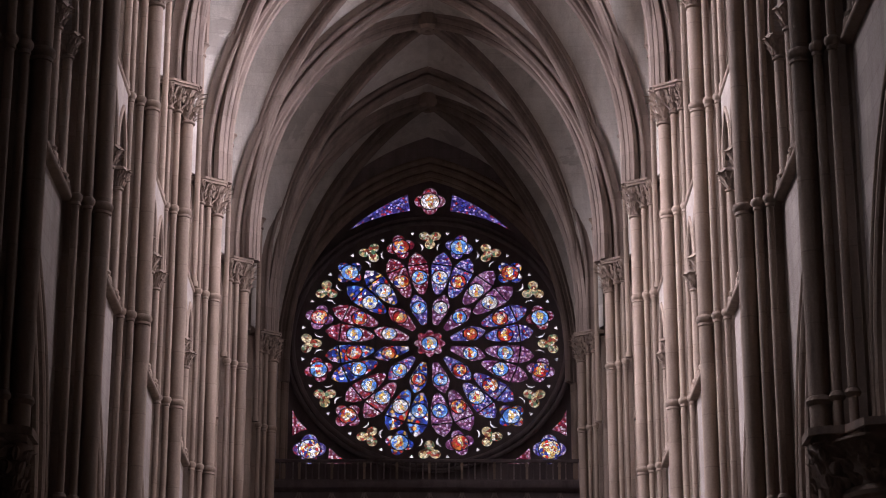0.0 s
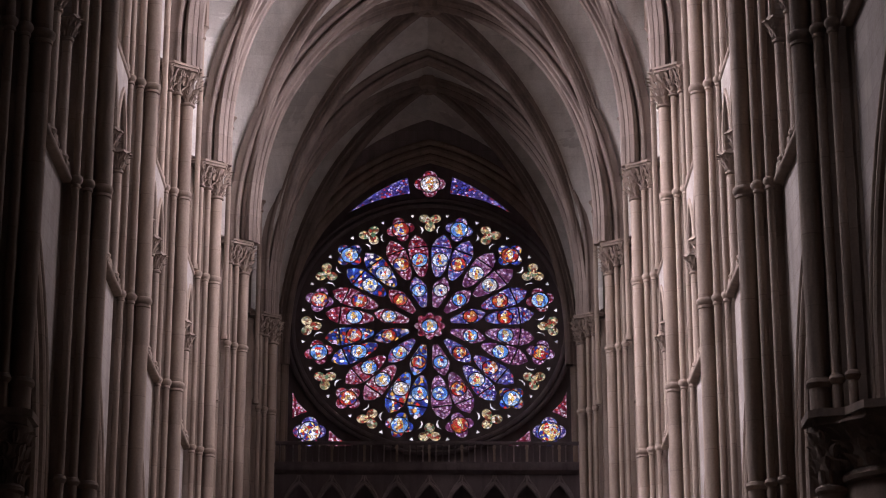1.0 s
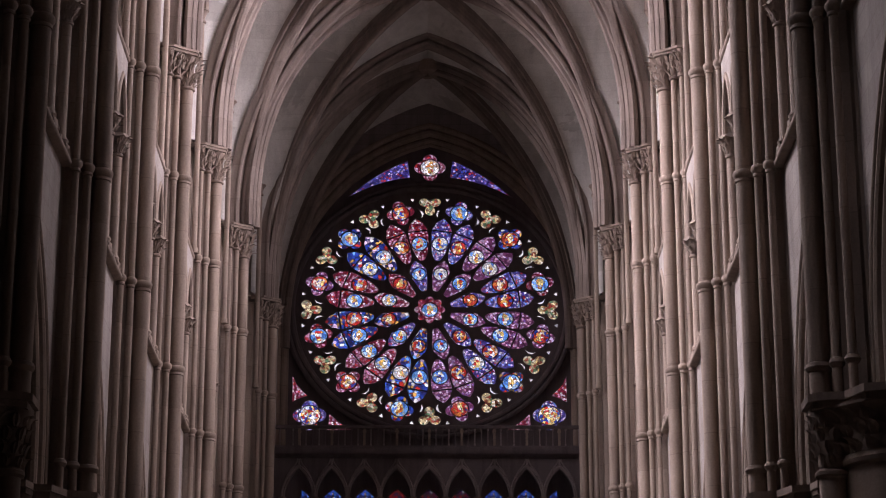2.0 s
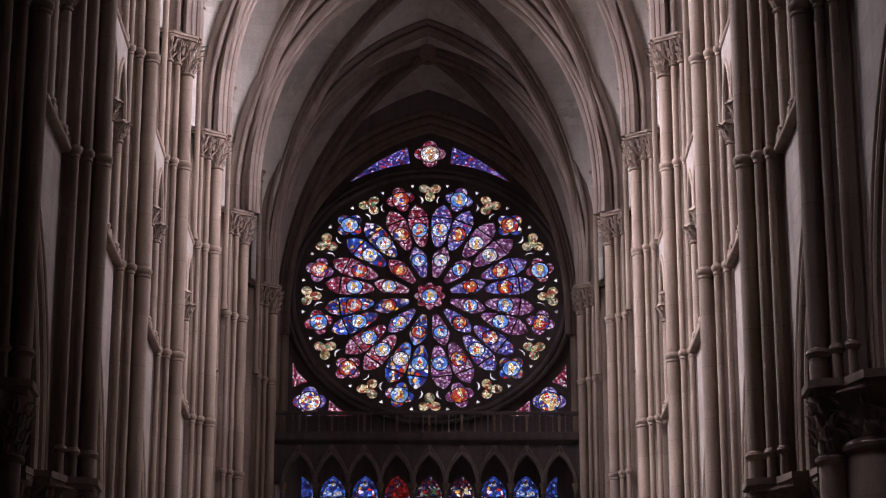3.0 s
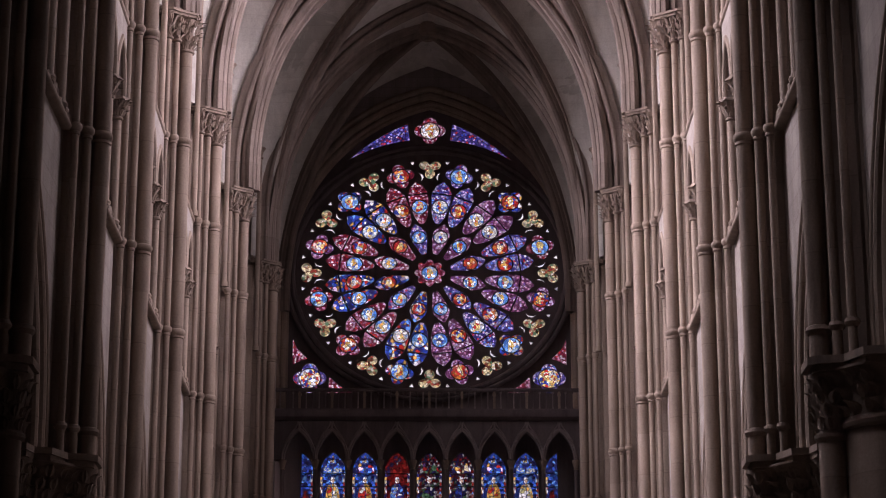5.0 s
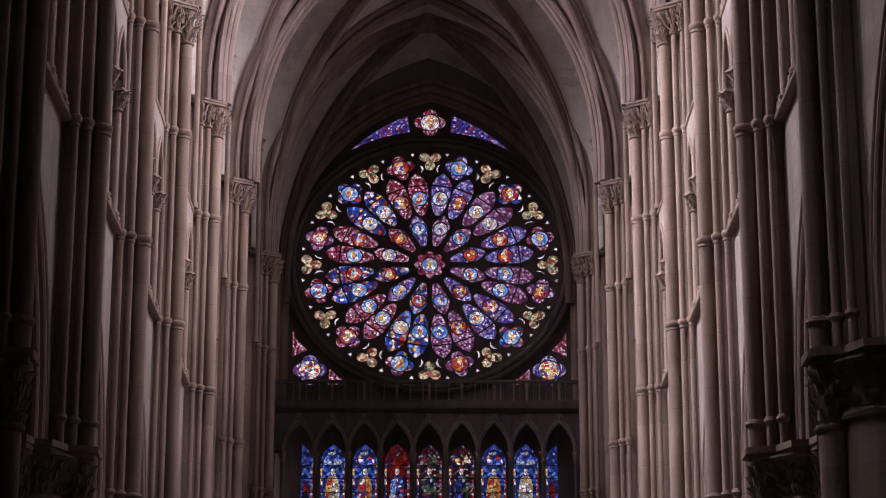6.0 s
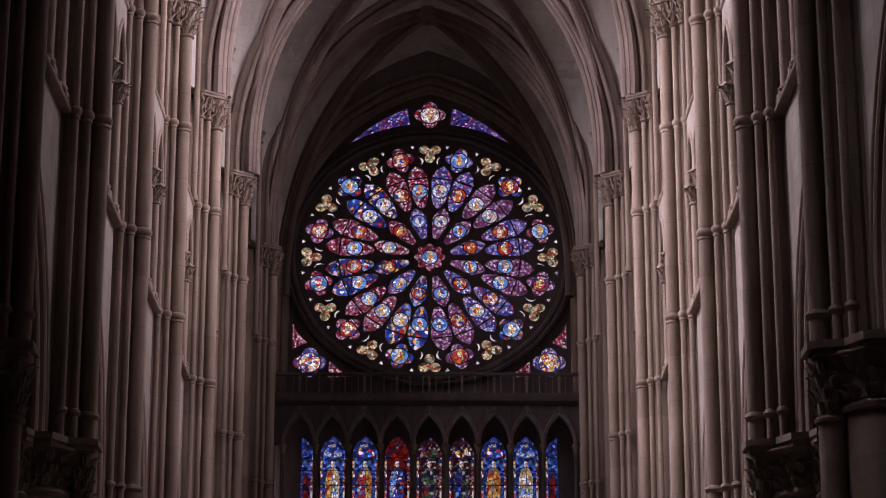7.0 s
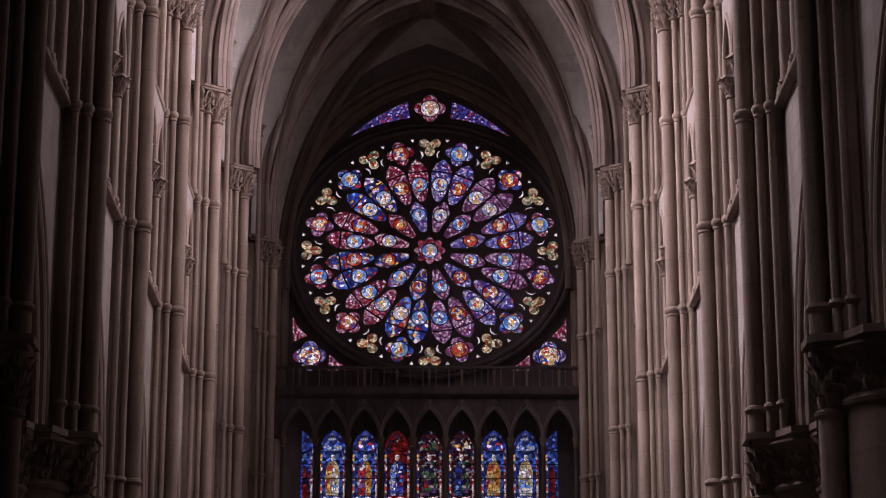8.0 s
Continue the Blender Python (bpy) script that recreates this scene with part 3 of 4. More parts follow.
def build_vault(i, ya, yb, wa, wb, number, stilts):
    ym, w = (ya + yb) / 2, (wa + wb) / 2
    ceil = thing("ceiling_%d" % number, "ribbed stone vault bay with stained pale webs", "vault", "", "structure")
    L = yb - ya
    hd = math.hypot(w, L / 2)
    rd = Z_BOSS - Z_SPR - STILT_D
    for sgn in (1, -1):
        dx, dy = w / hd, sgn * (L / 2) / hd
        put = lambda u, v, d: (u * dx - d * dy, ym + u * dy + d * dx, Z_SPR + STILT_D + v)
        bm = arch_sweep(bmesh.new(), hd, rd, [(0.06, 0.08), (0.12, 0.15), (0.24, 0.17), (0.28, 0.24), (0.42, 0.25), (0.42, -0.25), (0.28, -0.24), (0.24, -0.17), (0.12, -0.15), (0.06, -0.08)], put, 24, STILT_D)
        rib = part("diagonal_rib", bm, RIB, ceil)
        for off, d, r in ((0.02, 0.0, 0.15), (0.25, 0.22, 0.045), (0.25, -0.22, 0.045)):
            bm = arch_sweep(bmesh.new(), hd, rd, roll(off, d, r, 10 if r > 0.1 else 6), put, 24, STILT_D)
            part("rib_roll", bm, RIB, rib)
    bm = lathe(bmesh.new(), [(0.2, Z_BOSS - 0.02), (0.24, Z_BOSS - 0.2), (0.34, Z_BOSS - 0.24), (0.5, Z_BOSS - 0.16), (0.55, Z_BOSS - 0.02), (0.55, Z_BOSS + 0.25)], 0, ym, 20)
    part("boss", bm, CARVED, ceil, "round carved keystone")
    # webs: straight courses between an arch and the diagonal rib beside it
    N, M = 26, 8
    bm = bmesh.new()
    for sx in (1, -1):
        for y_end, sy, stilt, w in ((ya, 1, stilts[0], wa), (yb, -1, stilts[1], wb)):
            for wall_side in (False, True):
                rows = []
                for k in range(N + 1):
                    q = math.sin(k / N * math.pi / 2)
                    zd = (rd + STILT_D) * q
                    fd = arc_in(hd, rd, max(0.0, zd - STILT_D)) / hd
                    b = Vector((sx * (w + 0.25) * (1 - fd), y_end + sy * L / 2 * fd, Z_SPR + zd + 0.3 * q))
                    if wall_side:
                        za = (34.1 - Z_SPR) * q
                        ft = arc_in(L / 2 - 0.7, 34.1 - Z_FORM, max(0.0, Z_SPR + za - Z_FORM))
                        a = Vector((sx * (w + 0.92), y_end + sy * min(L / 2, 0.7 + ft), Z_SPR + za + 0.12))
                    else:
                        za = (Z_APEX + 0.5 - Z_SPR) * q
                        a = Vector((sx * max(0.0, w + 0.5 - arc_in(w + 0.5, Z_APEX + 0.5 - Z_SPR - stilt, max(0.0, za - stilt))), y_end + sy * 0.1, Z_SPR + za))
                    row = []
                    for j in range(M + 1):
                        f = j / M
                        p = a.lerp(b, f)
                        p.z += 0.22 * math.sin(math.pi * f) * q
                        row.append(bm.verts.new(p))
                    rows.append(row)
                for r0, r1 in zip(rows, rows[1:]):
                    for j in range(M):
                        bm.faces.new((r0[j], r0[j + 1], r1[j + 1], r1[j]))
    bmesh.ops.remove_doubles(bm, verts=bm.verts, dist=0.004)
    part("web", bm, WEB, ceil)


for i, (y, w) in enumerate(zip(PIER_Y, PIER_W)):
    build_transverse(y, w + 0.1, STILT[i], Z_APEX if i < 7 else 34.2)
for i in range(len(PIER_Y) - 1):
    build_vault(i, PIER_Y[i], PIER_Y[i + 1], PIER_W[i], PIER_W[i + 1], i + 1, STILT[i:i + 2])
build_vault(7, PIER_Y[7], Y_WEST, 5.3, 5.5, 8, (1.9, 1.9))

# ---- floor, aisles, tower bay and the closing walls ----
def slab(name, lo, hi, mat, label, category):
    me = finish(name, box(bmesh.new(), lo, hi), mat)
    return tagged(new(name, me), label, category, "", "structure")


slab("floor", (-15, -22, -0.4), (15, 86, 0), FLOOR, "worn pale stone floor slabs", "floor")
for side, nm in ((1, "north"), (-1, "south")):
    a, b = sorted((side * 14.2, side * 14.8))
    slab("wall_aisle_" + nm, (a, -22, 0), (b, 86, 17.2), ASHLAR, "plain limestone aisle wall", "wall")
    a, b = sorted((side * 7.86, side * 14.2))
    slab("ceiling_aisle_" + nm, (a, -22, 16.8), (b, 77.5, 17.2), ASHLAR, "plain stone aisle ceiling", "ceiling")
    a, b = sorted((side * 6.7, side * 7.8))
    slab("wall_choir_" + nm, (a, -22, 16), (b, PIER_Y[0] - 0.72, 36), ASHLAR, "plain limestone upper wall", "wall")
    a, b = sorted((side * 5.72, side * 14.2))
    slab("wall_tower_" + nm, (a, PIER_Y[7] + 0.8, 0), (b, Y_WEST + 0.2, 36), ASHLAR, "plain limestone tower wall", "wall")
# plain unseen slabs, added to close the space east of the piers
slab("wall_east", (-15, -22.5, 0), (15, -22, 36), ASHLAR_W, "plain limestone east wall", "wall")
slab("ceiling_choir", (-15, -22, 35.2), (15, PIER_Y[0], 35.6), WEB, "plain stone vault", "ceiling")
# unseen slab above the vaults, added against sky light leaking past the webs
slab("roof", (-8.2, -22, 36.2), (8.2, 86, 36.6), ASHLAR, "plain slab over the vaults, added to keep out sky light", "roof")


# ---- west wall, with the rose ----
def west(u, v, d):
    return (ROSE_X + u, Y_WEST + d, v)


TW = 5.5
field = [(u, 25.9 + v) for u, v in arch_curve(TW, 7.0, 0, 18)]
big = [(u, 25.9 + v) for u, v in arch_curve(TW + 0.2, 7.2, 0, 18)]
wall = thing("wall_west", "dark limestone west wall framing the great window", "wall", "", "structure")
outline = [(-8.0, 20.3), (-8.0, 36), (8.0, 36), (8.0, 20.3), (TW + 0.2, 20.3)] + big[::-1] + [(-TW - 0.2, 20.3)]
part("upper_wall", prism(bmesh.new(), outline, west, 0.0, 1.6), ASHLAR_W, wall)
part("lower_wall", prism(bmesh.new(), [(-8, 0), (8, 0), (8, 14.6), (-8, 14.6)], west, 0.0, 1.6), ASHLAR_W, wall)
for off, d, r in ((0.62, -0.02, 0.12), (0.34, 0.03, 0.16), (0.1, 0.16, 0.13), (0.02, 0.4, 0.12)):
    bm = arch_sweep(bmesh.new(), TW, 7.0, roll(off, d, r), lambda u, v, n: west(u, 25.9 + v, n), 22, 5.5)
    part("window_moulding", bm, STONE, wall)

rose = thing("rose_window", "great round stained glass window with radiating stone tracery", "window")
ROSE = Matrix.Translation((ROSE_X, Y_WEST + 0.75, ROSE_Z)) @ Matrix(((1, 0, 0, 0), (0, 0, -1, 0), (0, SQUASH, 0, 0), (0, 0, 0, 1)))
holes, panes = [], []


def polar(r, a):
    """a: turned from straight up, clockwise, in degrees."""
    return (ROSE_R * r * math.sin(radians(a)), ROSE_R * r * math.cos(radians(a)))


def lobed(r, a, size, depth, count, turn=0.0, n=40):
    cx, cy = polar(r, a)
    pts = []
    for k in range(n):
        th = 2 * math.pi * k / n
        q = ROSE_R * (size + depth * (abs(math.cos(count / 2 * th)) * 2 - 1))
        t = th + radians(90 - a + turn)
        pts.append((cx + q * math.cos(t), cy + q * math.sin(t)))
    return pts


def petal(a, widths):
    """An upright light along the radius at a: (radius, half width) pairs."""
    ca, sa = math.cos(radians(a)), math.sin(radians(a))
    right = [(ROSE_R * (w * ca + r * sa), ROSE_R * (r * ca - w * sa)) for r, w in widths]
    left = [(ROSE_R * (-w * ca + r * sa), ROSE_R * (r * ca + w * sa)) for r, w in widths]
    return right + left[::-1]


def light(loop, mat, label=""):
    holes.append(loop)
    panes.append((loop, mat, label))


rng = random.Random(11)
rounds = [(0.0, 0, 0.058, G_ROUND_A)]
light(lobed(0, 0, 0.108, 0.014, 8, 0, 48), G_RED, "small six-lobed pane in violet and white")
INNER = [(0.165, 0.020), (0.20, 0.034), (0.245, 0.047), (0.29, 0.060), (0.34, 0.067), (0.37, 0.063), (0.387, 0.051), (0.408, 0.044), (0.428, 0.025), (0.447, 0.004)]
OUTER = [(0.432, 0.016), (0.46, 0.036), (0.50, 0.052), (0.55, 0.064), (0.60, 0.073), (0.65, 0.079), (0.70, 0.080), (0.725, 0.075), (0.74, 0.063), (0.762, 0.060), (0.78, 0.046), (0.798, 0.024), (0.815, 0.006)]
# ground colours of the lights, going round: red and violet in some petals, blue in others
PETALS = [G_LAVENDER, G_PURPLE, G_LAVENDER, G_PURPLE, G_LAVENDER, G_PURPLE, G_BLUE, G_RED, G_BLUE, G_RED, G_BLUE, G_RED]
INNERS = [G_PURPLE, G_PURPLE, G_LAVENDER, G_PURPLE, G_LAVENDER, G_PURPLE, G_BLUE, G_LAVENDER, G_BLUE, G_RED, G_RED, G_LAVENDER]
for k in range(12):
    a = 15 + 30 * k
    light(petal(a, INNER), INNERS[k])
    rounds.append((0.325, a, 0.052, (G_ROUND_C, G_ROUND_A, G_ROUND_B, G_ROUND_A, G_ROUND_B, G_ROUND_A, G_ROUND_B, G_ROUND_A, G_ROUND_B, G_ROUND_C, G_ROUND_B, G_ROUND_A)[k]))
    for b in (a - 7.25, a + 7.25):
        light(petal(b, OUTER), PETALS[k])
        rounds.append((0.588, b, 0.058, rng.choice((G_ROUND_A, G_ROUND_A, G_ROUND_C, G_ROUND_C, G_ROUND_B))))
    light(lobed(0.884, a, 0.092, 0.021, 4, 0), (G_LAVENDER, G_BLUE, G_RED, G_PURPLE, G_BLUE, G_PURPLE, G_BLUE, G_RED, G_RED, G_PURPLE, G_BLUE, G_RED)[k])
    rounds.append((0.884, a, 0.064, G_ROUND_A if k % 2 == 0 else G_ROUND_B))
    light(lobed(0.926, a - 15, 0.066, 0.029, 3, 180, 36), G_GOLD)
    for b in (a - 15 - 8.0, a - 15 + 8.0):
        light(lobed(0.985, b, 0.025, 0.0, 3, 180, 3), G_SLIVER)
    for b, tw in ((a - 10.5, 14), (a + 10.5, -14)):
        cx, cy = polar(0.858, b)
        t = radians(b + tw)
        light([(cx + ROSE_R * (p * math.cos(t) + q * math.sin(t)), cy + ROSE_R * (q * math.cos(t) - p * math.sin(t))) for p, q in ((c * (0.012 - 14 * h * h) + e, h) for c in (1 if b > a else -1,) for e, h in ((-0.005, -0.05), (0.004, -0.04), (0.010, -0.015), (0.010, 0.015), (0.004, 0.04), (-0.005, 0.05), (-0.010, 0.02), (-0.010, -0.02)))], G_SLIVER)
# the field round the rose: quatrefoil and triangles above, roundels and triangles in the corners below


def local(points):
    return [(u, (v - ROSE_Z) / SQUASH) for u, v in points]


def quatre(cx, cz, size, depth, n=40):
    out = []
    for k in range(n):
        th = 2 * math.pi * k / n
        q = size + depth * (abs(math.cos(2 * th)) * 2 - 1)
        out.append((cx + q * math.cos(th), (cz - ROSE_Z) / SQUASH + q * math.sin(th)))
    return out


light(quatre(0, 32.05, 0.53, 0.1), G_RED, "quatrefoil pane in white and crimson")
rounds.append((None, (0, 32.05), 0.36, G_CLEAR))
for s in (1, -1):
    inner = [(s * u, 25.9 + v) for u, v in arch_curve(TW, 7.0, -0.25, 40) if 0.78 < u < 3.75]
    inner.sort(key=lambda p: s * p[0])
    low = [(s * x, ROSE_Z + SQUASH * math.sqrt((ROSE_R * 1.185) ** 2 - x * x)) for x in (3.6, 3.2, 2.7, 2.2, 1.7, 1.2, 0.78)]
    light(local([p for p in inner if p[1] > 30.75] + [p for p in low if p[1] > 30.0]), G_VIOLET, "violet and blue corner pane")
    light(quatre(s * 4.58, 22.0, 0.55, 0.1), G_LAVENDER, "quatrefoil pane in blue and white")
    rounds.append((None, (s * 4.58, 22.0), 0.4, G_FIGURE))
    light(local([(s * 5.26, 22.5), (s * 5.27, 23.62), (s * 5.08, 23.2), (s * 4.66, 22.76), (s * 4.95, 22.66)]), G_RED)
    light(local([(s * 3.88, 21.42), (s * 2.95, 21.42), (s * 3.4, 21.7), (s * 3.84, 22.08)]), G_RED)
outer = local([(-TW + 0.02, 20.3)] + [(u, 25.9 + v) for u, v in arch_curve(TW, 7.0, 0, 18)] + [(TW - 0.02, 20.3)])
plate("tracery", [outer] + holes, SHADED_STONE, rose, 0.05, 0.012, ROSE, "weathered stone tracery with shade in its dark tone")
circles = [((a[0], (a[1] - ROSE_Z) / SQUASH), size, mat) if r is None else (polar(r, a), size * ROSE_R, mat) for r, a, size, mat in rounds]
for loop, mat, label in panes:
    # a roundel takes the place of the ground glass in its middle
    loops = [loop]
    mid_u, mid_v = sum(p[0] for p in loop) / len(loop), sum(p[1] for p in loop) / len(loop)
    for c, size, _ in circles:
        if math.hypot(c[0] - mid_u, c[1] - mid_v) < 0.5:
            loops.append([(c[0] + size * math.cos(2 * math.pi * k / 24), c[1] + size * math.sin(2 * math.pi * k / 24)) for k in range(24)])
    plate("pane", loops, mat, rose, 0.0, 0.0, ROSE @ Matrix.Translation((0, 0, -0.02)), label)
for c, size, mat in circles:
    # an upright figure of pale and red pieces on the roundel's ground
    lean = rng.uniform(-0.35, 0.35)
    shape = []
    for k in range(14):
        t = 2 * math.pi * k / 14
        q = size * (0.6 + 0.12 * math.sin(3 * t + 7 * lean)) * rng.uniform(0.85, 1.15)
        u, v = 0.72 * q * math.cos(t), 1.35 * q * math.sin(t)
        fit = min(1.0, 0.9 * size / math.hypot(u, v))
        u, v = u * fit, v * fit
        shape.append((c[0] + u * math.cos(lean) + v * math.sin(lean), c[1] + v * math.cos(lean) - u * math.sin(lean)))
    rim = [(c[0] + size * math.cos(2 * math.pi * k / 24), c[1] + size * math.sin(2 * math.pi * k / 24)) for k in range(24)]
    plate("roundel", [rim, shape], mat, rose, 0.0, 0.0, ROSE, "round pane with brighter glass")
    plate("figure_piece", [shape], G_FIGURE_GOLD if rng.random() < 0.45 else G_FIGURE, rose, 0.0, 0.0, ROSE)
    bm = bmesh.new()
    ra, rb = [], []
    for k in range(24):
        cs, sn = math.cos(2 * math.pi * k / 24), math.sin(2 * math.pi * k / 24)
        ra.append(bm.verts.new((c[0] + size * cs, c[1] + size * sn, 0.015)))
        rb.append(bm.verts.new((c[0] + (size + 0.04) * cs, c[1] + (size + 0.04) * sn, 0.015)))
    for k in range(24):
        bm.faces.new((ra[k], ra[(k + 1) % 24], rb[(k + 1) % 24], rb[k]))
    part("iron_ring", bm, IRON, rose, "", ROSE)
# saddle bars across the outer lights
for k in range(24):
    b = 7.5 + 15 * k
    p, q = petal(b, [(0.70, 0.084)])
    part("saddle_bar", bar(bmesh.new(), (*p, 0.01), (*q, 0.01), 0.03, 6), IRON, rose, "", ROSE)

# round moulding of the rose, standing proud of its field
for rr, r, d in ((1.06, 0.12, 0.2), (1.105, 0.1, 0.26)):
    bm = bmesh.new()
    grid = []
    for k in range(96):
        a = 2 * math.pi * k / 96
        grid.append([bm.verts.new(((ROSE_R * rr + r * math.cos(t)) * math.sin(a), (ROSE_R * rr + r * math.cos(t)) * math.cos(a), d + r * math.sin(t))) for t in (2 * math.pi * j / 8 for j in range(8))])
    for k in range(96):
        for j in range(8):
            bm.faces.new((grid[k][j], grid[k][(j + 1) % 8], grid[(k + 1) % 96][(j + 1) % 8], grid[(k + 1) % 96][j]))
    part("ring_moulding", bm, SHADED_STONE, rose, "", ROSE)

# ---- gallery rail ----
rail = thing("gallery_balustrade", "openwork railing with shade in its tone on the gallery under the rose", "balustrade")
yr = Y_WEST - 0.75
# rail and plinth have the bay's shade in their tone; posts stay plain limestone
part("rail", prism(bmesh.new(), [(21.12, -0.07), (21.12, 0.07), (21.2, 0.09), (21.25, 0.05), (21.25, -0.05), (21.2, -0.09)], lambda z, n, x: (x, yr + n, z), -5.68, 5.7), SHADED_STONE, rail)
part("plinth", prism(bmesh.new(), [(20.38, -0.1), (20.38, 0.1), (20.46, 0.1), (20.46, -0.1)], lambda z, n, x: (x, yr + n, z), -5.68, 5.7), SHADED_STONE, rail)
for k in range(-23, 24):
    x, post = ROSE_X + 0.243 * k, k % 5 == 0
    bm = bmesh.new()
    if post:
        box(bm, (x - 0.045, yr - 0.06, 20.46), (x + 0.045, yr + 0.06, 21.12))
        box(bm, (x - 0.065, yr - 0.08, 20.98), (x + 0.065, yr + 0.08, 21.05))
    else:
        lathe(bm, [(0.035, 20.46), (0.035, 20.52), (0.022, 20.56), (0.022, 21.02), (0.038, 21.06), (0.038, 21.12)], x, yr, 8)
    part("post" if post else "baluster", bm, STONE if post else ASHLAR_W if k % 2 else SHADED_STONE, rail)
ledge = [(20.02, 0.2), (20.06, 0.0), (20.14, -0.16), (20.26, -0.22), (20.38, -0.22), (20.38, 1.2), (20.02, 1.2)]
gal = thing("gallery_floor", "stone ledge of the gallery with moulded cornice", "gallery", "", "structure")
part("cornice", prism(bmesh.new(), ledge, lambda z, n, x: (x, yr + n, z), -5.75, 5.75), SHADED_STONE, gal)

# ---- glazed arcade under the gallery ----
arc = thing("west_arcade", "stone arcade of pointed arches under the gallery, shade in its tone", "arcade")
STEP, ZS = 1.215, 18.56
yf = yr + 0.1
outline = [(-5.74, ZS), (-5.74, 20.02), (5.74, 20.02), (5.74, ZS)]
for k in range(4, -5, -1):
    cx = ROSE_X + STEP * k
    pts = [(cx + u, ZS + v) for u, v in arch_curve(0.54, 1.08, 0, 8)[::-1]]
    outline += [(max(-5.7, min(5.7, u)), v) for u, v in pts]
# panel coloured as if shaded, its mouldings left lighter
part("arch_panel", prism(bmesh.new(), outline, lambda u, v, d: (u, yf + d, v), 0.0, 0.35), SHADED_STONE, arc)
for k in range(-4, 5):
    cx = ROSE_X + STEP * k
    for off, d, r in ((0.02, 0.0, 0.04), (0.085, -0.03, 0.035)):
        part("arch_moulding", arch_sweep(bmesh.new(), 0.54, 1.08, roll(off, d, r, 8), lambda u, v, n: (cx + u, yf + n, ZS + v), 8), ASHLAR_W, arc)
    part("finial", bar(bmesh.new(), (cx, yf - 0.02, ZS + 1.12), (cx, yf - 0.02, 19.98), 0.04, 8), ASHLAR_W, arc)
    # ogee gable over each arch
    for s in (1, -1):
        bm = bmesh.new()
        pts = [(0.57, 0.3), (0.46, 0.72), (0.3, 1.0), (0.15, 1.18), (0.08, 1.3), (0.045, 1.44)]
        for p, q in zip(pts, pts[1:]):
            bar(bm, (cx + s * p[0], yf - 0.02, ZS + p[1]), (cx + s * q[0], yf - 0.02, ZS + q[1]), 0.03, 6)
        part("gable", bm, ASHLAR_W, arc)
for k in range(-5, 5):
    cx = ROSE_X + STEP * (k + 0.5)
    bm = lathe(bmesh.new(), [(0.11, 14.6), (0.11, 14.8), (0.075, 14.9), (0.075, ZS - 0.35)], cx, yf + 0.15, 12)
    col = part("colonnette", bm, SHADED_STONE, arc)
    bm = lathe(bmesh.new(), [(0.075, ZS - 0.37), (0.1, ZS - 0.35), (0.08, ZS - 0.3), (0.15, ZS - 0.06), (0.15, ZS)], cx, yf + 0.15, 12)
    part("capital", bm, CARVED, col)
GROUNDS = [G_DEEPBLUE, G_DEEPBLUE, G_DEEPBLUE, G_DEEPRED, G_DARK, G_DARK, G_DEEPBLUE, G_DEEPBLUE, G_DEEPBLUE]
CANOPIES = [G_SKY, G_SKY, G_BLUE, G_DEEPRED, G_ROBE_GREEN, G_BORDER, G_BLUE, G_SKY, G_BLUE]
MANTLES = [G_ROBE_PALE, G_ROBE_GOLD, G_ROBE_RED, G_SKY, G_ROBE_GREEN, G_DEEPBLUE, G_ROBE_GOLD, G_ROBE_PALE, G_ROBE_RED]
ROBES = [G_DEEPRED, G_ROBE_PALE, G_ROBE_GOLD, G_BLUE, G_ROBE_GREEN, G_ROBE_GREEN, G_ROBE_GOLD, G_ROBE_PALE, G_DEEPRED]
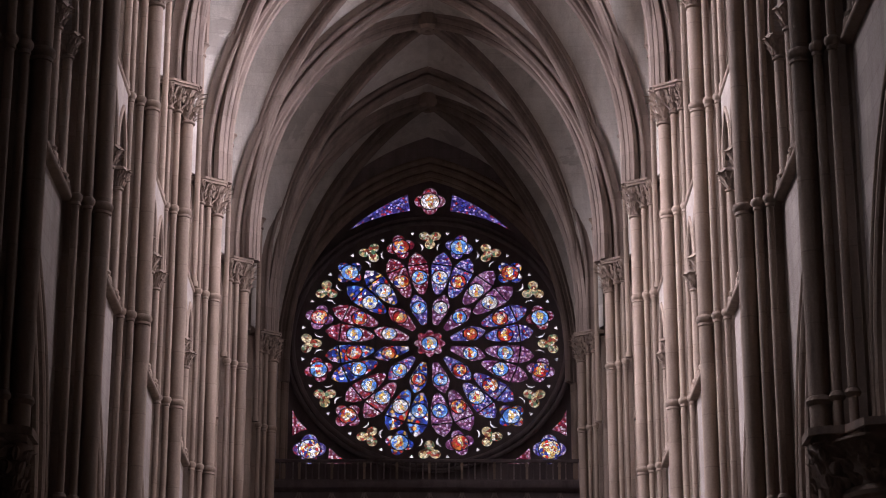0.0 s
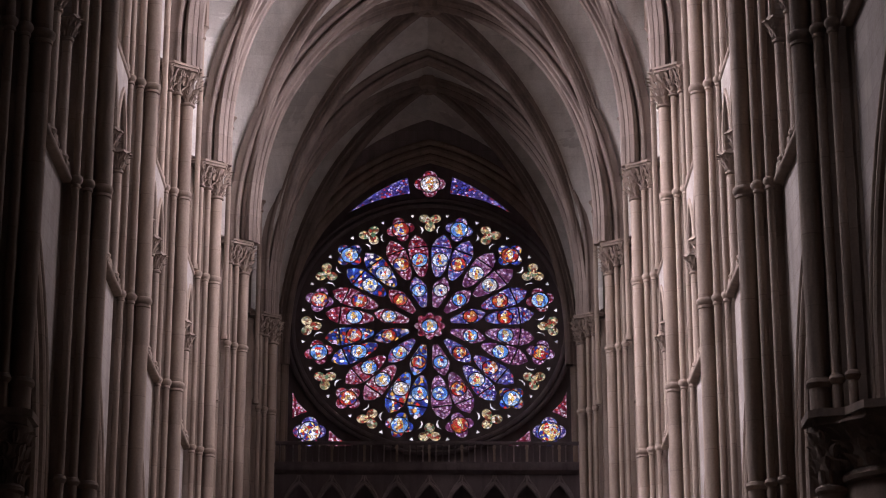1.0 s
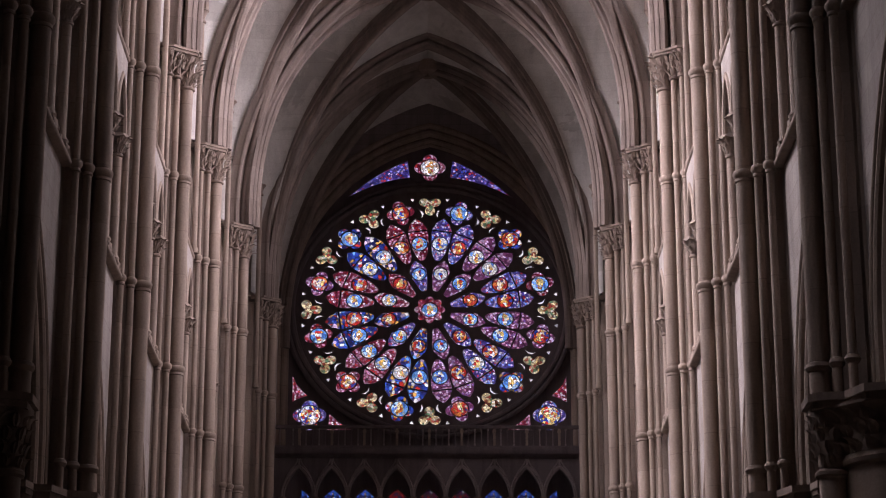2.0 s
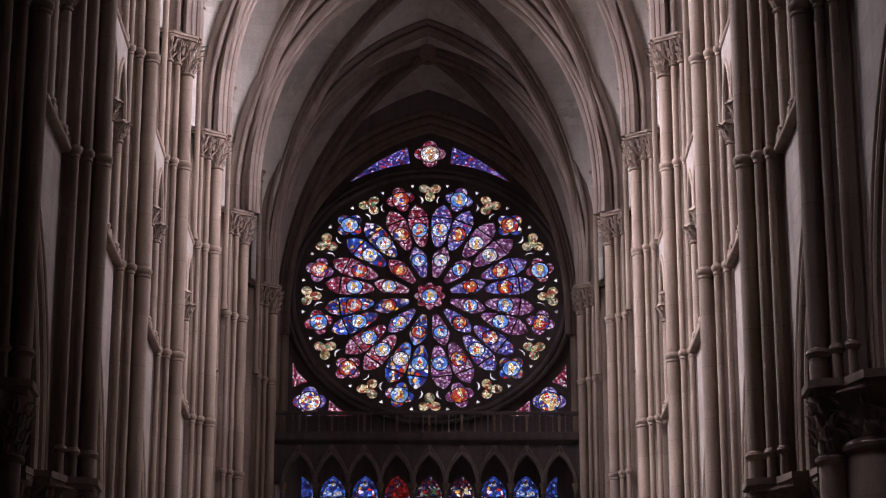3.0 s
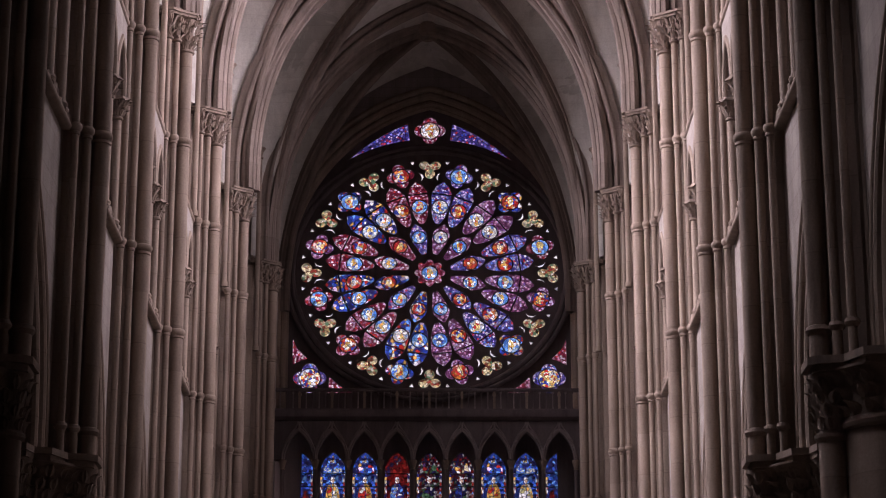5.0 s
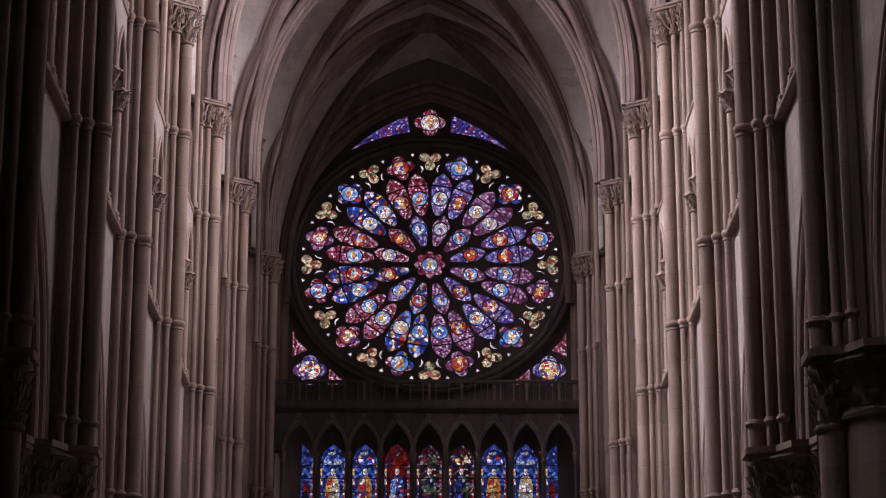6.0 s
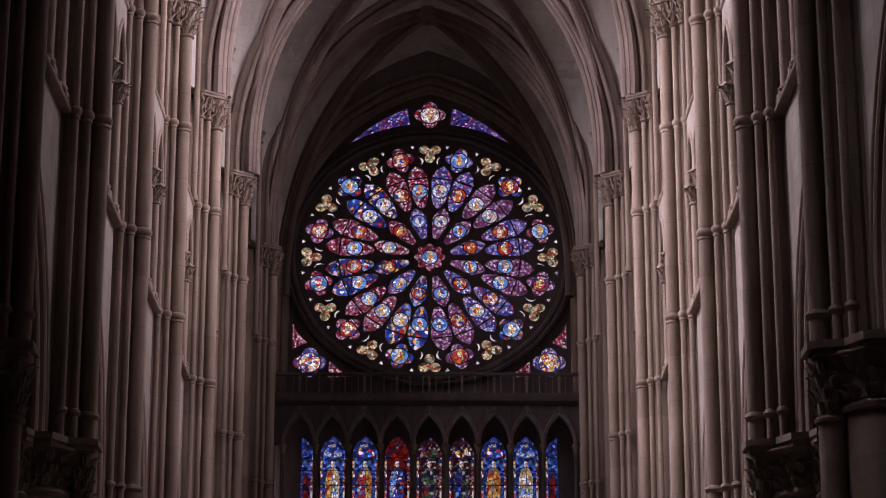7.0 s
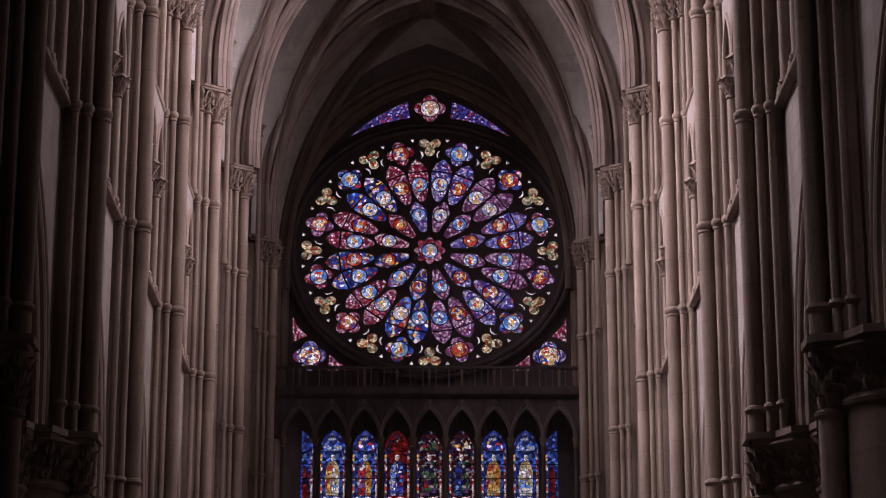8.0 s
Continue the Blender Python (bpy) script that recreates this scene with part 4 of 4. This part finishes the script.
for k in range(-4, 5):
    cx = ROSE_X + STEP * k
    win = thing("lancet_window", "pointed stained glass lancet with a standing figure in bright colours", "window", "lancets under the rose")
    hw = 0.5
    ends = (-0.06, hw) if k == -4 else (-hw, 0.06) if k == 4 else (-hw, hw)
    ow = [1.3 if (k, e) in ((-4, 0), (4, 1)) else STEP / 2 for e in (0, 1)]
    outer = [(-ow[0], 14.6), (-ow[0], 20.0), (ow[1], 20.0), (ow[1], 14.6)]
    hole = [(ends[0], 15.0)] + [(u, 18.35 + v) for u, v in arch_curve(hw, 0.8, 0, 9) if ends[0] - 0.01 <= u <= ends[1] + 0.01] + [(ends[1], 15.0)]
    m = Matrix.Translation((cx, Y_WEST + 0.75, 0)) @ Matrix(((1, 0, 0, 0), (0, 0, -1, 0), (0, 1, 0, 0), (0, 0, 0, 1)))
    plate("frame", [outer, hole], SHADED_STONE, win, 0.1, 0.03, m)
    lean = 0.03 * math.sin(2.3 * k)
    mantle = [(-0.24, 16.6), (-0.28, 17.1), (-0.25, 17.55), (-0.18, 17.84), (-0.07, 17.92), (lean, 17.6), (lean - 0.05, 17.0), (lean - 0.02, 16.6)]
    robe = [(lean + 0.01, 16.6), (lean - 0.02, 17.0), (lean + 0.03, 17.6), (-0.04, 17.92), (0.08, 17.92), (0.19, 17.8), (0.26, 17.5), (0.25, 17.0), (0.22, 16.6)]
    head = [(0.085 * math.cos(j * math.pi / 6), 18.06 + 0.12 * math.sin(j * math.pi / 6)) for j in range(12)]
    plinth = [(-0.33, 16.05), (-0.33, 16.56), (-0.1, 16.5), (0.12, 16.56), (0.33, 16.5), (0.33, 16.05)]
    gables = [[(c - 0.17, 18.27), (c - 0.15, 18.5), (c, 18.72), (c + 0.15, 18.5), (c + 0.17, 18.27), (c, 18.36)] for c in (-0.19, 0.19)]
    crown = [(-0.12, 18.74), (0.0, 19.0), (0.12, 18.74), (0.0, 18.66)]
    strips = [[(s * (hw - 0.005), 15.02), (s * (hw - 0.005), 18.33), (s * (hw - 0.11), 18.33), (s * (hw - 0.11), 15.02)] for s in (1, -1)]
    pieces = [("border_strip", G_BORDER, strips[0]), ("border_strip", G_BORDER, strips[1]), ("robe", ROBES[k + 4], robe), ("mantle", MANTLES[k + 4], mantle), ("head_piece", G_CLEAR, head),
              ("plinth_piece", G_CLEAR, plinth), ("canopy_piece", CANOPIES[k + 4], gables[0]), ("canopy_piece", CANOPIES[k + 4], gables[1]), ("canopy_piece", G_CROWN if k in (-3, -2, 2, 3) else G_DARK, crown)]
    if abs(k) == 4:
        c = (ends[0] + ends[1]) / 2
        robe = [(c - 0.13, 16.0), (c - 0.15, 17.0), (c - 0.1, 17.6), (c + 0.05, 17.7), (c + 0.11, 17.2), (c + 0.12, 16.0)]
        pieces = [("border_strip", G_BORDER, strips[0 if k < 0 else 1]), ("robe", ROBES[k + 4], robe)]
    back = m @ Matrix.Translation((0, 0, -0.02))
    plate("pane", [hole] + [lp for n, mt, lp in pieces], GROUNDS[k + 4], win, 0.0, 0.0, back)
    for n, mt, lp in pieces:
        plate(n, [lp], mt, win, 0.0, 0.0, back)
    for z in (15.6, 16.15, 16.7, 17.25, 17.8, 18.3):
        part("saddle_bar", bar(bmesh.new(), (ends[0], z, 0.02), (ends[1], z, 0.02), 0.016, 6), IRON, win, "", m)
